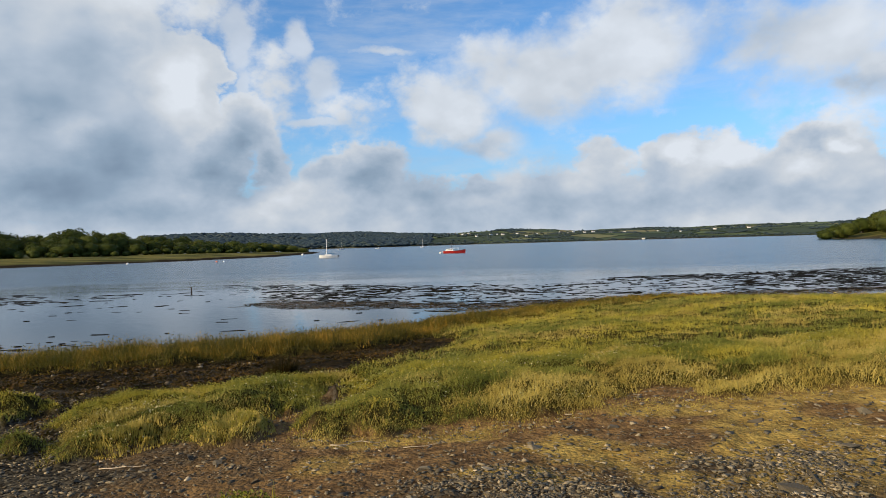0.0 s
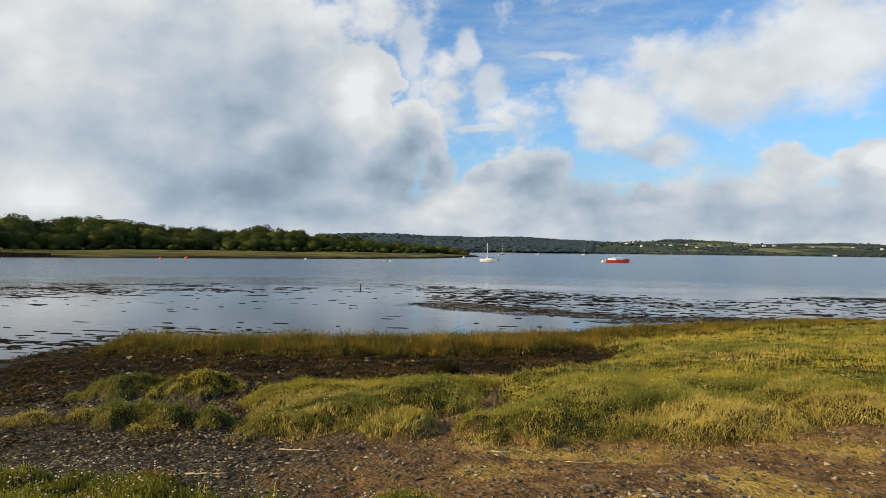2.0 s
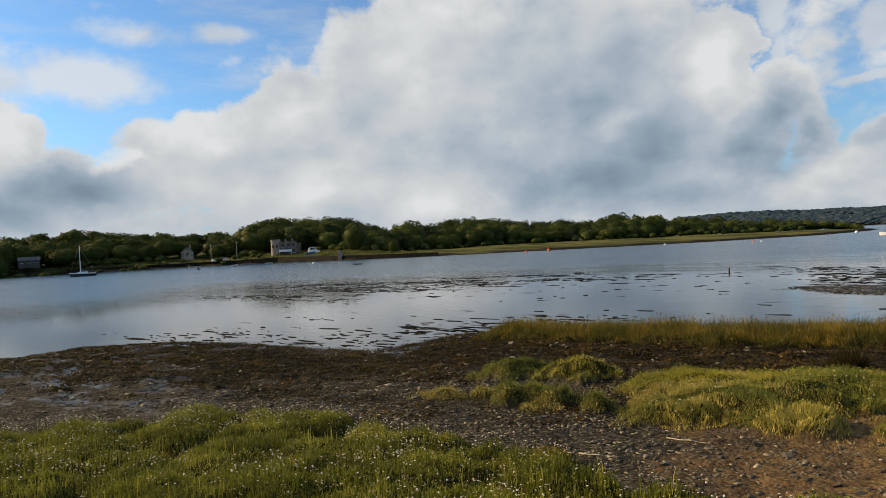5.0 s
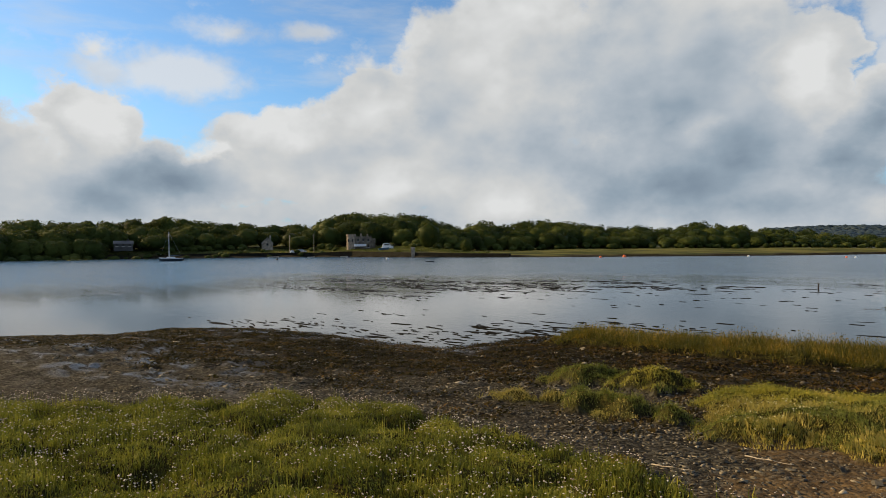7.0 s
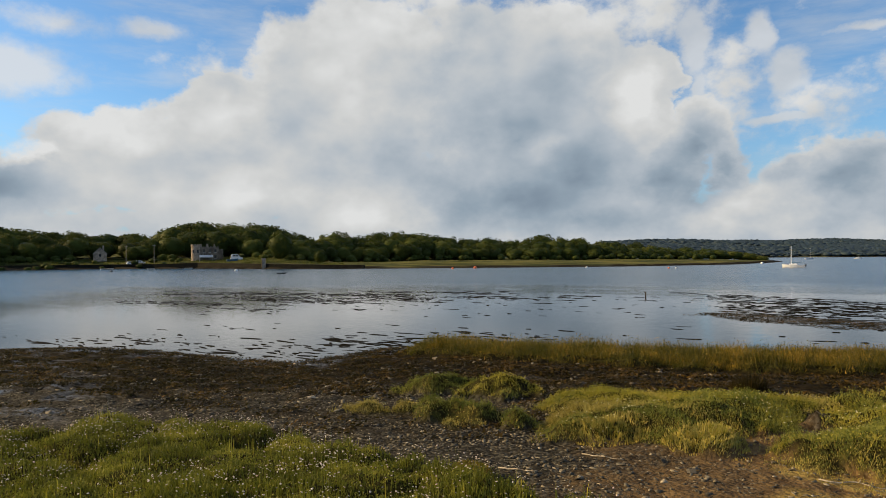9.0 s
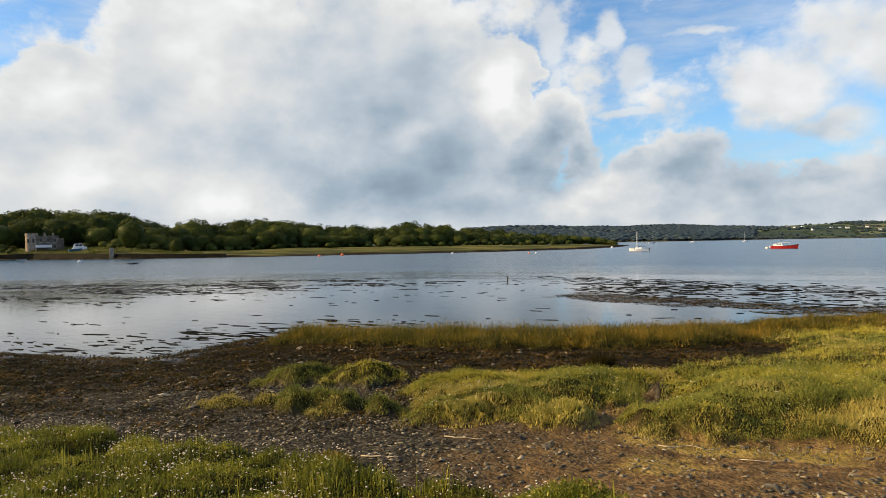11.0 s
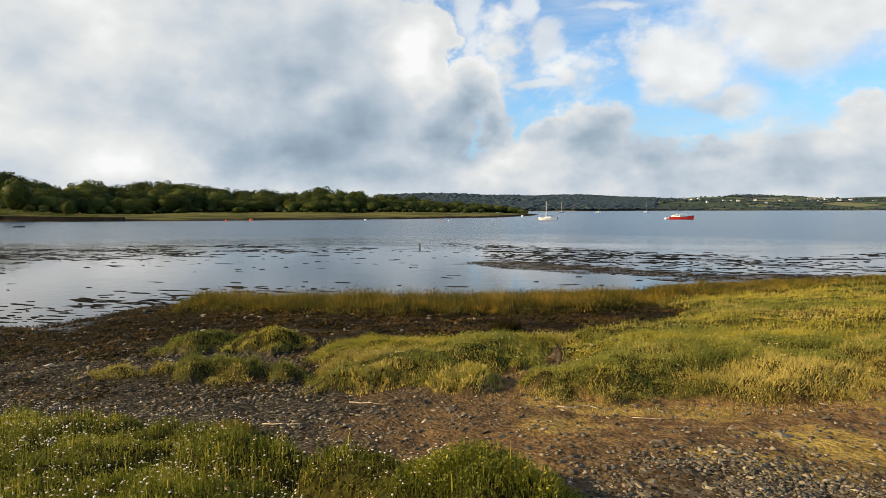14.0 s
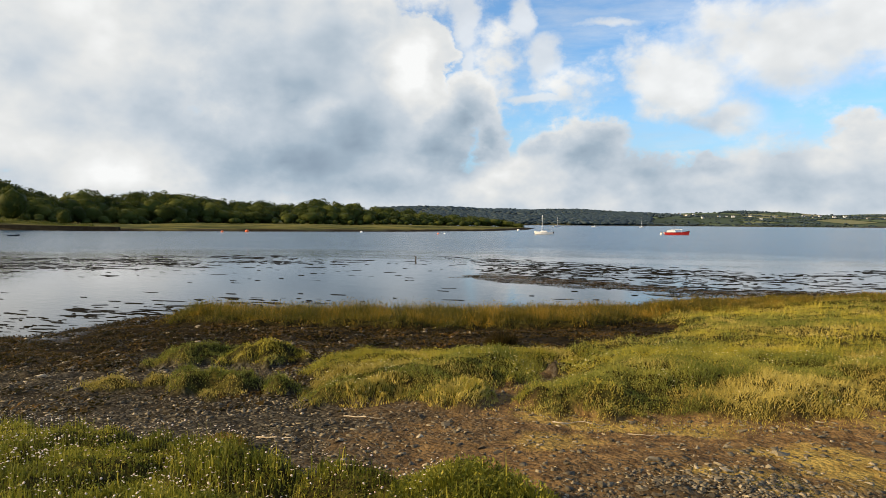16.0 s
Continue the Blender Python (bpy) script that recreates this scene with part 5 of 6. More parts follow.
red_boat()
sailing_boat(far_place(-9.6, 232, 0.0, 180), 6.2, 6.6, "small white sailing boat with a bare mast at anchor", "moored sailing boats")
sailing_boat(far_place(-72.3, 240, 0.0, 172), 7.3, 9.8, "dark-hulled sailing boat with a white cabin off the wooded shore", "moored sailing boats", False, M_BLUEBLACK)
sailing_boat(far_place(-8.5, 700, 0.0, 20), 7.5, 10.5, "distant white sailing boat at anchor", "moored sailing boats", True)
sailing_boat(far_place(-1.5, 780, 0.0, 200), 6.5, 10.0, "distant white sailing boat at anchor", "moored sailing boats", True)
sailing_boat(far_place(-5.4, 760, 0.0, 0), 6.0, 2.2, "distant low white boat at anchor", "moored sailing boats", True)
for x, y, r, m, lab in ((-135.4, 181.8, 0.45, M_ORANGE, "small orange mooring buoy on the water"), (-133.4, 192.4, 0.62, M_ORANGE, "round orange mooring buoy on the water"),
                        (-100.9, 213.7, 0.42, M_WHITE, "white mooring buoy on the water"), (-69.9, 206.6, 0.32, M_ORANGE, "faded orange buoy on the water"), (-67.7, 206.9, 0.3, M_WHITE, "white mooring buoy on the water"),
                        (-68, 327, 0.7, M_WHITE, "large white mooring buoy near the spit"), (-180.1, 126.8, 0.55, M_WHITE, "white mooring buoy off the castle"), (-209.8, 102, 0.45, M_BLACK, "dark mooring buoy on the water"),
                        (0.0, 257.2, 0.6, M_WHITE, "white buoy beside the red boat's stern")):
    buoy(x, y, r, m, lab)


def dinghy(place, length, hull, label):
    b = thing("dinghy", place, label, "boat", "rowing dinghies")
    part("hull", hull_bm(length, length * 0.42, 0.11 * length, 0.1, 0.12), hull, b)
    bm = bmesh.new()
    box(bm, -0.15, -0.17 * length, 0.105 * length, 0.12, 0.17 * length, 0.12 * length, 0.01)
    part("thwart", bm, M_DRIFT, b)


dinghy(pose(-136, 109.1, 0.0, 0, 0, 40), 2.2, M_BLACK, "small dark rowing dinghy on its mooring")
for az, d, ln in ((-64.35, 290, 4.6), (-61.25, 290, 2.8), (-58.5, 290, 3.2)):
    dinghy(far_place(az, d, 0.0, 5), ln, M_RENDER, "pale rowing dinghy under the far sea wall")


def water_post():
    b = thing("mooring_post", pose(-23.4, 61.5, -0.42, 0, 2, 0), "dark weathered timber post standing in the water", "post")
    bm = bmesh.new()
    tube(bm, [(0, 0, -0.5), (0, 0, 0.35), (0.01, 0, 0.82)], [0.085, 0.07, 0.06], 9)
    part("shaft", bm, M_POST, b)
    bm = bmesh.new()
    box(bm, -0.15, -0.035, 0.76, 0.07, 0.035, 0.83, 0.01)
    part("cross_piece", bm, M_POST, b)
    v, f = dome(0, 0, 0.7, 0.5, 0.1, 77, 0, 0.3)
    part("weed", mesh_fast("weed", v, f, M_RAFT), M_RAFT, b, "weed clinging round the foot")


water_post()


# ---- the far bank: castle, houses, vehicles, walls ----
def window_part(parent, x0, z0, x1, z1, y, deep=0.12):
    bm = bmesh.new()
    box(bm, x0, y - deep, z0, x1, y + 0.02, z1)
    w = part("window", bm, M_GLASS, parent, "dark window")
    bm = bmesh.new()
    box(bm, x0 - 0.12, y - deep - 0.12, z0 - 0.16, x1 + 0.12, y - deep + 0.02, z0 - 0.003)
    part("sill", bm, M_RENDER, w)


def battlements(bm, x0, x1, y, z, thick=0.4, step=1.0):
    x = x0
    while x + step * 0.55 <= x1 + 1e-6:
        box(bm, x, y, z, x + step * 0.55, y + thick, z + 0.42)
        x += step


def castle():
    c = thing("castle_house", far_place(-57.3, 318, 3.3), "small grey stone castle with a round tower and battlements", "castle")
    bm = bmesh.new()
    box(bm, -1.6, 0.3, -1.0, 6.6, 7.5, 6.0)
    box(bm, 6.6, 2.0, -1.0, 8.4, 7.0, 5.2)
    part("wall", bm, M_WALL_SHADED, c, "weathered stone wall, shade in its colour")
    bm = bmesh.new()
    battlements(bm, -1.2, 6.6, 0.3, 6.003)
    part("parapet", bm, M_WALL_SHADED, c)
    bm = bmesh.new()
    tube(bm, [(-3.2, 1.4, -1.0), (-3.2, 1.4, 6.2), (-3.2, 1.4, 6.25), (-3.2, 1.4, 6.9)], [2.15, 2.05, 2.3, 2.3], 24)
    t = part("tower", bm, M_WALL, c, "round corner tower")
    for k in range(10):
        a = 2 * math.pi * k / 10
        bm = bmesh.new()
        box(bm, -0.38, -0.2, 6.903, 0.38, 0.2, 7.3)
        bmesh.ops.transform(bm, matrix=Matrix.Translation((-3.2 + 2.05 * math.cos(a), 1.4 + 2.05 * math.sin(a), 0)) @ Matrix.Rotation(a + math.pi / 2, 4, "Z"), verts=bm.verts)
        part("merlon", bm, M_WALL, t)
    for x, z in ((0.2, 3.6), (2.6, 3.6), (5.0, 3.6), (5.0, 0.9)):
        window_part(c, x - 0.45, z, x + 0.45, z + 1.4, 0.3)
    for a in (-0.6, 0.35):
        bm = bmesh.new()
        box(bm, -0.35, -0.12, 3.4, 0.35, 0.12, 4.9)
        bmesh.ops.transform(bm, matrix=Matrix.Translation((-3.2 + 2.06 * math.sin(a), 1.4 - 2.06 * math.cos(a), 0)) @ Matrix.Rotation(a, 4, "Z"), verts=bm.verts)
        part("window", bm, M_GLASS, t, "narrow dark window")
    for x, z, r in ((1.5, 7.6, 0.5), (4.6, 7.4, 0.45)):
        bm = bmesh.new()
        tube(bm, [(x, 4, 6), (x, 4, z)], [r, r * 0.9], 4)
        part("chimney", bm, M_WALL, c)
    a = thing("awning", far_place(-57.3, 315.5, 3.3), "white canvas awning beside the castle's wall", "awning")
    bm = bmesh.new()
    p = [bm.verts.new(v) for v in ((-1.8, 0, 1.7), (4.0, 0, 1.7), (4.0, 2.4, 2.5), (-1.8, 2.4, 2.5), (-1.8, 0, 1.35), (4.0, 0, 1.35), (4.0, 2.4, 2.4), (-1.8, 2.4, 2.4))]
    for q in ((0, 1, 2, 3), (7, 6, 5, 4), (0, 4, 5, 1), (1, 5, 6, 2), (2, 6, 7, 3), (3, 7, 4, 0)):
        bm.faces.new([p[k] for k in q])
    part("canopy", bm, M_WHITE, a)
    for x in (-1.7, 3.9):
        bm = bmesh.new()
        tube(bm, [(x, 0.1, -0.6), (x, 0.1, 1.5)], [0.05, 0.05], 6)
        part("leg", bm, M_WHITE, a)


castle()


def gable(bm, f, g, wall, b):
    bm.faces.new(f)
    bm.faces.new(g[::-1])
    for k in range(3):
        bm.faces.new((f[k], g[k], g[(k + 1) % 3], f[(k + 1) % 3]))
    bmesh.ops.recalc_face_normals(bm, faces=bm.faces)
    part("gable", bm, wall, b)


def house(place, w, d, h, roof, wall, label, group="", gable_front=False, windows=2, chimney=True):
    b = thing("house", place, label, "house", group)
    bm = bmesh.new()
    box(bm, -w / 2, 0, -1.2, w / 2, d, h)
    part("wall", bm, wall, b)
    bm = bmesh.new()
    e, t = 0.3, 0.18
    if gable_front:
        sec = [(-w / 2 - e, h - e * 2 * roof / w), (0, h + roof), (w / 2 + e, h - e * 2 * roof / w), (w / 2 + e, h - e * 2 * roof / w + t), (0, h + roof + t), (-w / 2 - e, h - e * 2 * roof / w + t)]
        ends = [[bm.verts.new((x, y, z)) for x, z in sec] for y in (-e, d + e)]
    else:
        sec = [(-e, h - e * 2 * roof / d), (d / 2, h + roof), (d + e, h - e * 2 * roof / d), (d + e, h - e * 2 * roof / d + t), (d / 2, h + roof + t), (-e, h - e * 2 * roof / d + t)]
        ends = [[bm.verts.new((x, y, z)) for y, z in sec] for x in (-w / 2 - e, w / 2 + e)]
    for j in range(6):
        m = (j + 1) % 6
        bm.faces.new((ends[0][j], ends[0][m], ends[1][m], ends[1][j]))
    for q, rev in ((ends[0], True), (ends[1], False)):
        for quad in ((0, 1, 4, 5), (1, 2, 3, 4)):
            bm.faces.new([q[k] for k in (quad[::-1] if rev else quad)])
    bmesh.ops.recalc_face_normals(bm, faces=bm.faces)
    r = part("roof", bm, M_SLATE, b)
    if gable_front:
        for y in (0.0, d):
            bm = bmesh.new()
            f = [bm.verts.new(v) for v in ((-w / 2, y, h), (w / 2, y, h), (0, y, h + roof))]
            g = [bm.verts.new((v.co.x, y + (0.25 if y == 0 else -0.25), v.co.z)) for v in f]
            gable(bm, f, g, wall, b)
    else:
        for x in (-w / 2, w / 2):
            bm = bmesh.new()
            f = [bm.verts.new(v) for v in ((x, 0, h), (x, d, h), (x, d / 2, h + roof))]
            g = [bm.verts.new((x * 0.97, v.co.y, v.co.z)) for v in f]
            gable(bm, f, g, wall, b)
    for k in range(windows):
        x = (k + 0.5) / windows * w - w / 2
        window_part(b, x - 0.45, 0.9, x + 0.45, 2.1, 0.0, 0.08)
    if chimney:
        bm = bmesh.new()
        box(bm, w * 0.25 - 0.35, d / 2 - 0.35, h + roof * 0.5, w * 0.25 + 0.35, d / 2 + 0.35, h + roof + 0.9)
        part("chimney", bm, wall, r)
    return b


house(far_place(-64.8, 336, 4.4), 5.4, 8, 2.4, 2.7, M_WALL, "grey gabled cottage among trees on the far bank", "far bank houses", True, 1)
house(far_place(-75.7, 322, 4.6), 7.6, 6, 2.0, 1.2, M_GREY_SHADED, "long low grey building in the trees' shade", "far bank houses", False, 3)


def vehicle(place, body, wall_mat, label, kind, size):
    """A car or van: lower body, cabin, windows, wheels."""
    ln, wd, lo, hi = size
    v = thing(kind, place, label, kind)
    bm = bmesh.new()
    box(bm, -ln / 2, -wd / 2, 0.32, ln / 2, wd / 2, lo, 0.12)
    part("body", bm, body, v)
    bm = bmesh.new()
    top = 0.46 if kind == "car" else 0.5
    q = [bm.verts.new(p) for p in ((-ln * top, -wd * 0.46, lo - 0.02), (ln * 0.28, -wd * 0.46, lo - 0.02), (ln * 0.28, wd * 0.46, lo - 0.02), (-ln * top, wd * 0.46, lo - 0.02),
                                   (-ln * top * 0.85, -wd * 0.4, hi), (ln * 0.12, -wd * 0.4, hi), (ln * 0.12, wd * 0.4, hi), (-ln * top * 0.85, wd * 0.4, hi))]
    for f in ((3, 2, 1, 0), (4, 5, 6, 7), (0, 1, 5, 4), (1, 2, 6, 5), (2, 3, 7, 6), (3, 0, 4, 7)):
        bm.faces.new([q[k] for k in f])
    part("cabin", bm, wall_mat, v)
    for x0, x1 in ((-0.34, -0.1), (-0.06, 0.12)):
        bm = bmesh.new()
        zm = lo + 0.18 * (hi - lo)
        box(bm, x0 * ln, -wd * 0.47, zm, x1 * ln, -wd * 0.41, lo + 0.8 * (hi - lo))
        part("window", bm, M_GLASS, v, "dark side window")
    for x in (-ln * 0.31, ln * 0.31):
        for s in (-1, 1):
            bm = bmesh.new()
            bmesh.ops.create_cone(bm, cap_ends=True, segments=16, radius1=0.33, radius2=0.33, depth=0.22, matrix=Matrix.Translation((x, s * wd * 0.44, 0.33)) @ Matrix.Rotation(math.pi / 2, 4, "X"))
            w = part("wheel", bm, M_RUBBER, v, "black tyre")
            bm = bmesh.new()
            bmesh.ops.create_cone(bm, cap_ends=True, segments=10, radius1=0.18, radius2=0.18, depth=0.25, matrix=Matrix.Translation((x, s * wd * 0.445, 0.33)) @ Matrix.Rotation(math.pi / 2, 4, "X"))
            part("rim", bm, M_METAL, w)


vehicle(far_place(-54.75, 308, None, 4), M_WHITE, M_WHITE, "white high-roofed van parked above the slipway", "van", (5.0, 2.0, 1.5, 2.7))
vehicle(far_place(-62.6, 316, None, 8), M_WHITE, M_WHITE, "white car parked on the far bank", "car", (4.2, 1.75, 0.95, 1.5))
vehicle(far_place(-62.0, 317, None, -6), M_METAL, M_METAL, "silver car parked on the far bank", "car", (4.2, 1.75, 0.95, 1.5))


def slip_boat():
    b = thing("boat", far_place(-55.1, 301, None, 10), "blue boat drawn up on the slipway", "boat")
    part("hull", hull_bm(4.6, 1.8, 0.9, 0.3, 0.3), M_BLUE, b)
    bm = bmesh.new()
    box(bm, -0.9, -0.55, 0.85, 0.6, 0.55, 1.35, 0.08)
    part("cabin", bm, M_WHITE, b)


slip_boat()


def sea_wall():
    line = [(-298, 104), (-286, 139), (-270, 149.5), (-252, 159.5), (-230, 161), (-208, 162.5), (-190, 169), (-172, 176.5)]
    bm = bmesh.new()
    for (ax, ay), (bx, by) in zip(line, line[1:]):
        n = Vector((ay - by, bx - ax, 0)).normalized() * 0.7
        top = [1.9 if q < -260 else 2.4 - 0.013 * (252 + q) for q in (ax, bx)]
        a, b = Vector((ax, ay, 0)), Vector((bx, by, 0))
        v = [bm.verts.new(p) for p in (a - n * 1.4 + Vector((0, 0, -0.8)), b - n * 1.4 + Vector((0, 0, -0.8)), b + n + Vector((0, 0, -0.8)), a + n + Vector((0, 0, -0.8)),
                                       a - n + Vector((0, 0, top[0])), b - n + Vector((0, 0, top[1])), b + n + Vector((0, 0, top[1])), a + n + Vector((0, 0, top[0])))]
        for q in ((3, 2, 1, 0), (4, 5, 6, 7), (0, 1, 5, 4), (1, 2, 6, 5), (2, 3, 7, 6), (3, 0, 4, 7)):
            bm.faces.new([v[k] for k in q])
    tagged(new("sea_wall", bm_mesh("sea_wall", bm, M_SEAWALL)), "dark weedy stone sea wall along the far bank", "wall", "", "structure")
    p = thing("pier_pillar", pose(-211, 161.2, -0.6, 0, 0, 52), "pale stone pillar at the end of the sea wall", "pillar")
    bm = bmesh.new()
    box(bm, -0.75, -0.75, 0, 0.75, 0.75, 4.3, 0.08)
    part("shaft", bm, M_WALL, p)
    bm = bmesh.new()
    box(bm, -0.9, -0.9, 4.303, 0.9, 0.9, 4.6, 0.06)
    part("cap", bm, M_WALL, p)


sea_wall()


def pole(az, d, h):
    b = thing("utility_pole", far_place(az, d), "slim wooden utility pole on the far bank", "pole", "utility poles")
    bm = bmesh.new()
    tube(bm, [(0, 0, -0.5), (0, 0, h)], [0.14, 0.1], 7)
    part("shaft", bm, M_DRIFT, b)
    bm = bmesh.new()
    box(bm, -0.7, -0.06, h - 0.7, 0.7, 0.06, h - 0.58)
    part("crossarm", bm, M_DRIFT, b)


pole(-61.0, 316, 8.5)
pole(-63.0, 322, 8.0)


def far_houses():
    g = random.Random(3)
    proto = house(pose(0, 0, 0), 11, 8, 4.2, 3.0, M_WHITE, "white house on the distant hillside", "hillside houses", False, 3)
    spots = [(-8.0, 1420), (-7.3, 1440), (0.7, 2150), (1.3, 2160), (1.9, 2100), (2.5, 2180), (4.4, 2120), (4.9, 2140), (5.4, 2110), (6.6, 2230), (8.3, 2200), (10.3, 2240), (10.9, 2200), (11.4, 2260),
             (12.3, 2200), (13.0, 2240), (14.4, 2160), (15.5, 2250), (18.2, 2220), (19.9, 2100), (3.2, 1900), (7.4, 1960), (-1.6, 1800), (17.0, 1800), (22.5, 2100), (25.0, 2180)]
    for k, (az, d) in enumerate(spots):
        x, y = d * math.sin(radians(az)), d * math.cos(radians(az))
        m = Matrix.Translation((x, y, ground_at(x, y) + 1.0)) @ Matrix.Rotation(radians(-az + g.uniform(-50, 50)), 4, "Z")
        if k == 0:
            h = proto
            h.matrix_basis = m
        else:
            h = copy_thing(proto, m)
        s = g.uniform(0.45, 0.8)
        h.scale = (s * 1.1, s, s)


far_houses()


# ---- small things on the near bank ----
def stick(name, a, b, r, label, bend=0.03):
    za, zb = ground_at(*a) + r * 1.2, ground_at(*b) + r * 1.2
    p, q = Vector((*a, za)), Vector((*b, zb))
    side = (q - p).cross(Vector((0, 0, 1))).normalized()
    pts = [p.lerp(q, k / 7) + side * bend * math.sin(k * 1.3) + Vector((0, 0, 0.004 * math.sin(k * 2.1))) for k in range(8)]
    bm = bmesh.new()
    tube(bm, pts, [r * (1.1 - 0.07 * k) for k in range(8)], 7)
    mid = pts[4]
    tube(bm, [mid, mid + side * 0.08 + Vector((0, 0, 0.05))], [r * 0.6, r * 0.3], 5)
    tagged(new(name, bm_mesh(name, bm, M_DRIFT, True)), label, "driftwood", "driftwood on the shingle")


stick("driftwood", (-3.89, 4.93), (-3.45, 4.9), 0.008, "thin pale bleached stick on the shingle", 0.008)
stick("driftwood", (-3.47, 6.0), (-2.95, 5.92), 0.007, "thin straw-coloured stick at the grass's edge", 0.01)
stick("driftwood", (-1.15, 6.1), (-0.6, 6.25), 0.007, "dark broken branch among dry grass", 0.05)
stick("driftwood", (-0.4, 5.95), (0.35, 6.05), 0.004, "pale reed stalk on the path's edge", 0.02)


def tuft(x, y, n, h, spread, mat, label, seed, leaf=0.0):
    g = np.random.default_rng(seed)
    r = spread * np.sqrt(g.random(n))
    a = g.uniform(0, 6.283, n)
    px, py = r * np.cos(a), r * np.sin(a)
    z = land_z(x + px, y + py) - ground_at(x, y)
    v, f = blades(px, py, z, h * (1.1 - 0.6 * r / spread) * g.uniform(0.6, 1.15, n), g.uniform(0.006, 0.014, n), g.uniform(0.1, 0.8, n), seed)
    if leaf:
        v2, f2 = leaves(px, py, z, h * (1.1 - 0.6 * r / spread) * 0.95, np.full(n, leaf), seed + 50)
        v, f = np.concatenate([v[: n * 2], v2]), np.concatenate([f[(f < n * 2).all(1)], f2 + n * 2])
    ob = new("grass_tuft", mesh_fast("grass_tuft", v, f, mat))
    ob.matrix_basis = pose(x, y, ground_at(x, y))
    tagged(ob, label, "plant", "grass tufts")


tuft(-3.85, 4.3, 1100, 0.17, 0.26, M_REED, "golden-brown tuft of grass beside the turf", 301, 0.014)
tuft(-3.15, 12.3, 700, 0.4, 0.3, M_KELP, "dark dead tuft standing in the marsh grass", 302)
tuft(-2.4, 6.9, 1300, 0.1, 0.46, M_DRY, "dry golden tuft beside the muddy channel", 303)
tuft(-3.5, 6.85, 1300, 0.1, 0.46, M_DRY, "dry golden tuft at the shingle's edge", 304)
tuft(-1.35, 3.3, 1800, 0.15, 0.42, M_TURF, "green leafy clump near the turf's end", 306, 0.014)
tuft(-0.8, 3.2, 1200, 0.14, 0.3, M_TURF, "green leafy tuft at the end of the turf", 305, 0.013)


# ---- stones: the nearest as parts of the ground, the rest as stuff ----
def stone_meshes(n):
    """Angular split stones: hulls of a few points."""
    out = []
    for k in range(n):
        g = random.Random(400 + k)
        bm = bmesh.new()
        flat = g.uniform(0.35, 0.6)
        for q in range(8):
            d = Vector((g.gauss(0, 1), g.gauss(0, 1), g.gauss(0, 1))).normalized() * g.uniform(0.8, 1.15)
            bm.verts.new((d.x * 1.25, d.y * 0.95, d.z * flat))
        hull = bmesh.ops.convex_hull(bm, input=bm.verts)
        loose = [v for v in bm.verts if not v.link_faces]
        bmesh.ops.delete(bm, geom=loose, context="VERTS")
        bmesh.ops.triangulate(bm, faces=bm.faces)
        bmesh.ops.recalc_face_normals(bm, faces=bm.faces)
        out.append(bm_mesh("stone", bm, M_STONE))
    return out


STONES = stone_meshes(9)


def put_stone(x, y, r, seed):
    g = random.Random(seed)
    ob = new("stone", STONES[seed % 9])
    ob.parent = ground
    ob.matrix_basis = Matrix.Translation((x, y, ground_at(x, y) + r * 0.12)) @ Euler((g.uniform(-0.3, 0.3), g.uniform(-0.3, 0.3), g.uniform(0, 6.28))).to_matrix().to_4x4() @ Matrix.Scale(r, 4)


# stones that stand out, by place and half size
MARKED = [(2.95, 3.35, 0.1), (2.6, 3.2, 0.08), (2.2, 3.45, 0.07), (3.2, 3.9, 0.07), (-2.58, 6.03, 0.075), (-2.2, 5.78, 0.06), (-2.92, 5.74, 0.05), (0.19, 5.42, 0.06), (0.86, 5.42, 0.085), (0.66, 6.34, 0.07), (0.34, 4.58, 0.06), (-0.49, 4.04, 0.05), (-0.16, 4.73, 0.055),
          (-1.58, 4.96, 0.05), (-1.42, 4.8, 0.045), (-3.45, 5.5, 0.06), (3.24, 6.17, 0.09), (2.48, 3.95, 0.11), (2.75, 4.05, 0.12), (3.43, 4.91, 0.09), (4.43, 6.25, 0.1), (1.77, 6.18, 0.06), (0.44, 5.6, 0.05), (-13.7, 16.4, 0.14), (-9.45, 7.35, 0.1), (-2.05, 12.35, 0.11)]
for k, (x, y, r) in enumerate(MARKED):
    put_stone(x, y, r, k)


def gravel_weight(x, y):
    t, m, rd, _ = zones(x, y)
    d = edge_distance(SHORE, x, y, False)
    bare = (1 - np.maximum.reduce([t, m, rd]))
    band = sstep(d, 8.5, 12) * (0.38 + 0.62 * sstep(-x, 1.5, 4.5))
    heap_a = np.exp(-((x - 0.5) / 1.2) ** 2 - ((y - 3.8) / 0.85) ** 2) * 1.6
    heap_b = np.exp(-((x - 2.9) / 1.3) ** 2 - ((y - 4.3) / 0.8) ** 2) * 1.6
    return np.clip(bare * np.maximum.reduce([band * sstep(fbm(x * 1.1, y * 1.1, 3, 221), 0.3, 0.55), heap_a, heap_b, 0.28 * sstep(d, 10, 13)]), 0, 1)


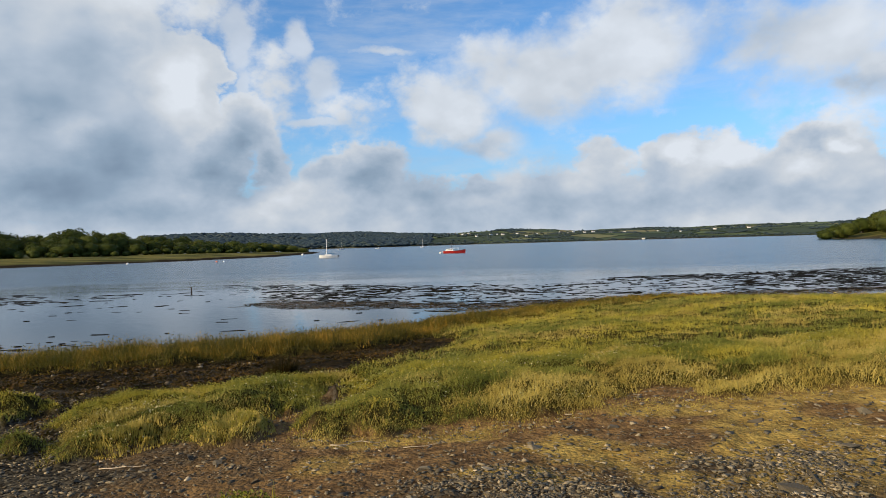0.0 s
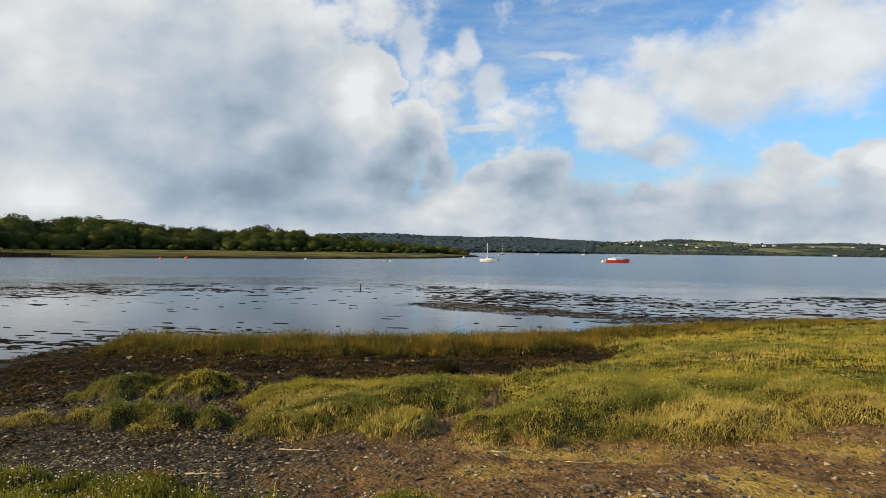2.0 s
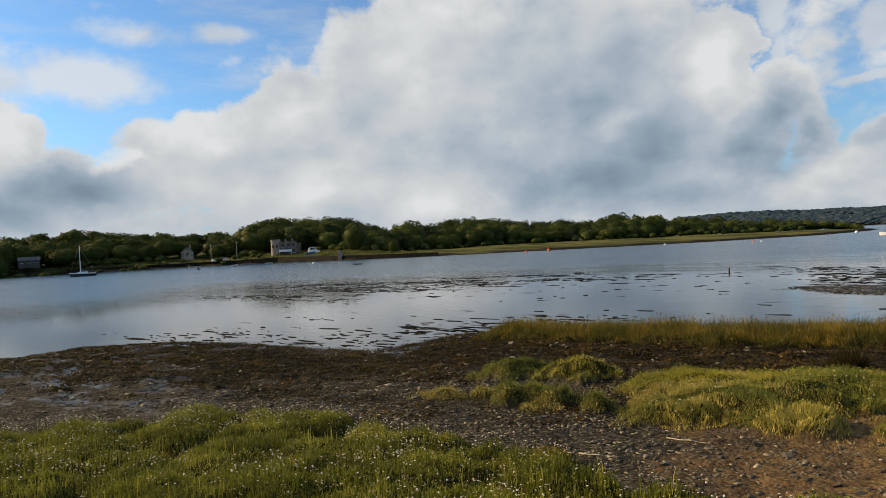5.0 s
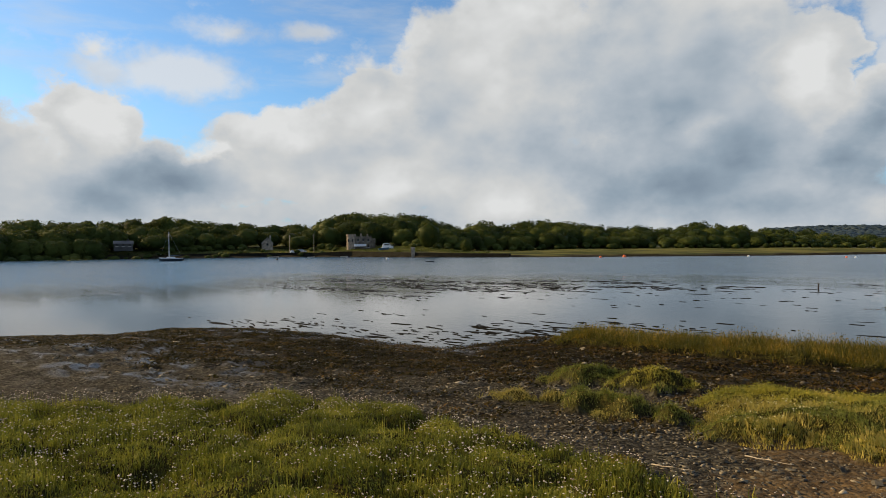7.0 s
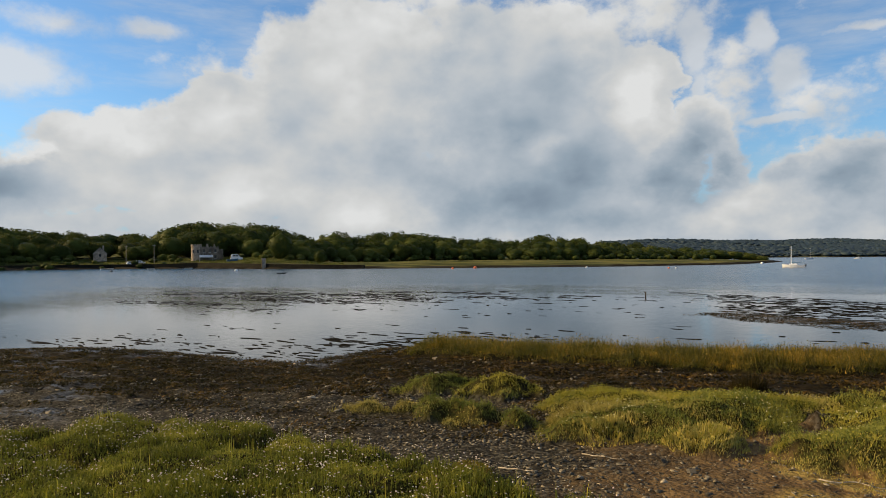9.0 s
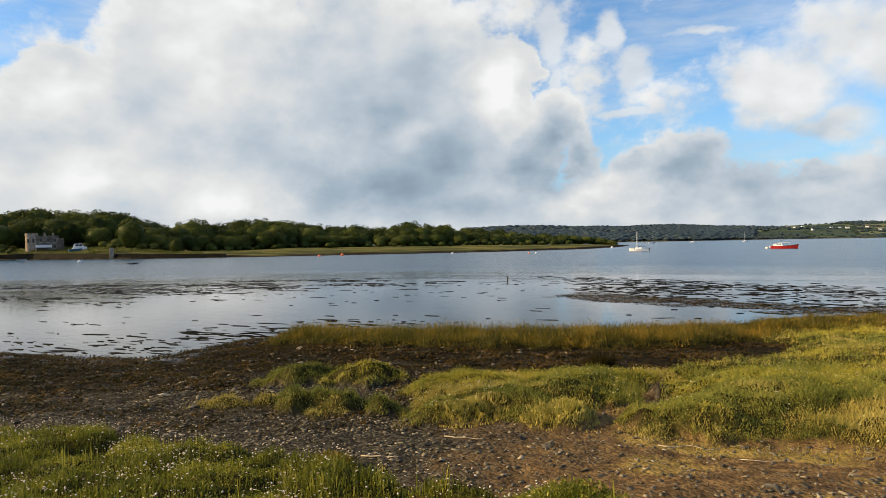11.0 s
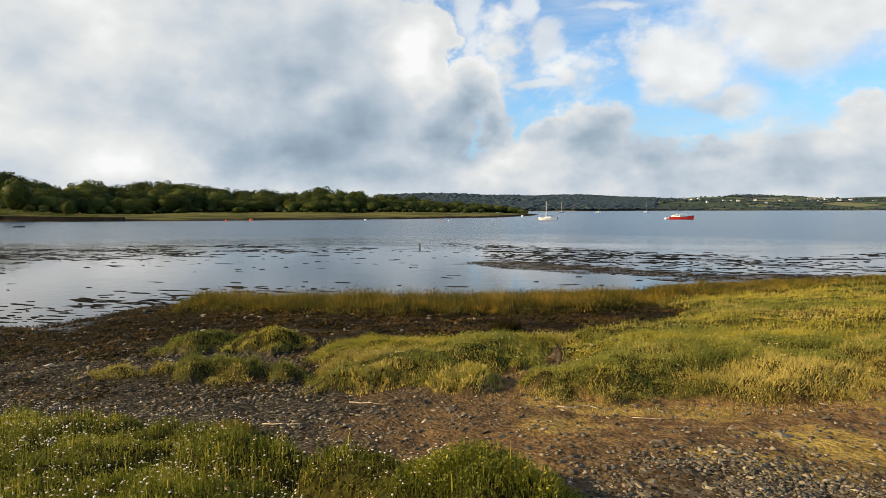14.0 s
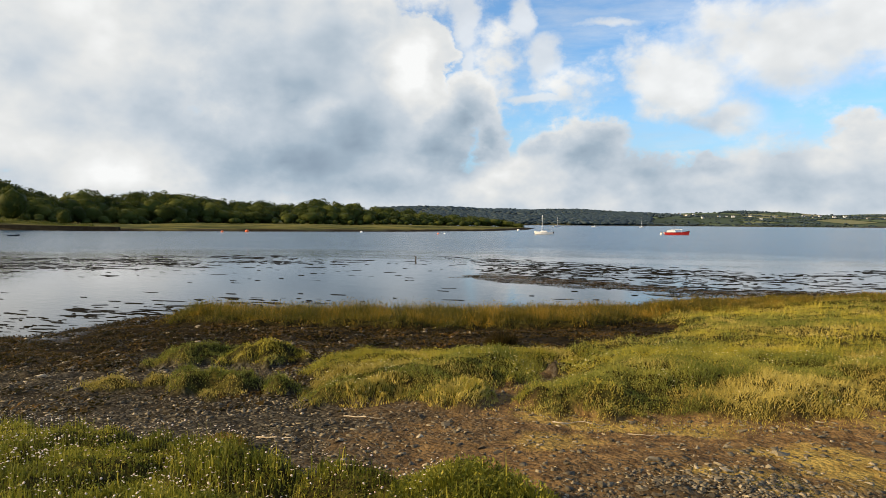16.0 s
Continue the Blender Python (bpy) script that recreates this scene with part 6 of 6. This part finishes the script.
def gravel():
    x, y = scatter(46000, -13, 6, 2.0, 10.5, gravel_weight)
    r = 0.009 + 0.03 * rng.random(len(x)) ** 2.2
    heaps = (x > -1.2)
    r = np.where(heaps & (rng.random(len(x)) < 0.3), r * 1.2, r)
    hx, hy = scatter(42000, -1.2, 5, 2.4, 5.6, lambda x, y: gravel_weight(x, y) * (np.exp(-((x - 0.5) / 1.2) ** 2 - ((y - 3.8) / 0.85) ** 2) + np.exp(-((x - 2.9) / 1.3) ** 2 - ((y - 4.3) / 0.8) ** 2)) * sstep(fbm(x * 1.6, y * 1.6, 2, 231), 0.3, 0.5))
    x, y, r = np.concatenate([x, hx]), np.concatenate([y, hy]), np.concatenate([r, 0.009 + 0.019 * rng.random(len(hx)) ** 1.8])
    lx, ly = scatter(6000, -32, -4, 2, 21, lambda x, y: sstep(edge_distance(SHORE, x, y, False), 0.2, 2) * sstep(15.5 - edge_distance(SHORE, x, y, False), 0, 3) * (1 - np.maximum.reduce(zones(x, y)[:3])) * sstep(fbm(x * 0.7, y * 0.9, 3, 233), 0.3, 0.6))
    x, y, r = np.concatenate([x, lx]), np.concatenate([y, ly]), np.concatenate([r, 0.02 + 0.07 * rng.random(len(lx)) ** 2.5])
    near = np.hypot(x - 0.3, y - 3.6)
    order = np.argsort(near - 40 * ((r > 0.026) & (near < 9)))
    for k in order[:275]:
        put_stone(float(x[k]), float(y[k]), float(r[k]), 1000 + int(k))
    rest = order[275:]
    x, y, r = x[rest], y[rest], r[rest]
    z = land_z(x, y) + r * 0.12
    kind = rng.integers(0, len(STONES), len(x))
    vs, fs, base = [], [], 0
    for k, me in enumerate(STONES):
        s = kind == k
        pv = np.array([v.co for v in me.vertices])
        pf = np.array([list(p.vertices) for p in me.polygons])
        n, m = int(s.sum()), len(pv)
        a = rng.uniform(0, 6.283, n)[:, None]
        loc = pv[None] * r[s][:, None, None] * rng.uniform(0.8, 1.2, (n, 1, 3))
        vs.append(np.stack([loc[:, :, 0] * np.cos(a) - loc[:, :, 1] * np.sin(a) + x[s][:, None], loc[:, :, 0] * np.sin(a) + loc[:, :, 1] * np.cos(a) + y[s][:, None], loc[:, :, 2] + z[s][:, None]], 2).reshape(-1, 3))
        fs.append((pf[None] + (np.arange(n) * m)[:, None, None] + base).reshape(-1, 3))
        base += n * m
    stuff("shingle", np.concatenate(vs), np.concatenate(fs), M_STONE, "grey beach shingle with pale pebbles", "shingle")


gravel()
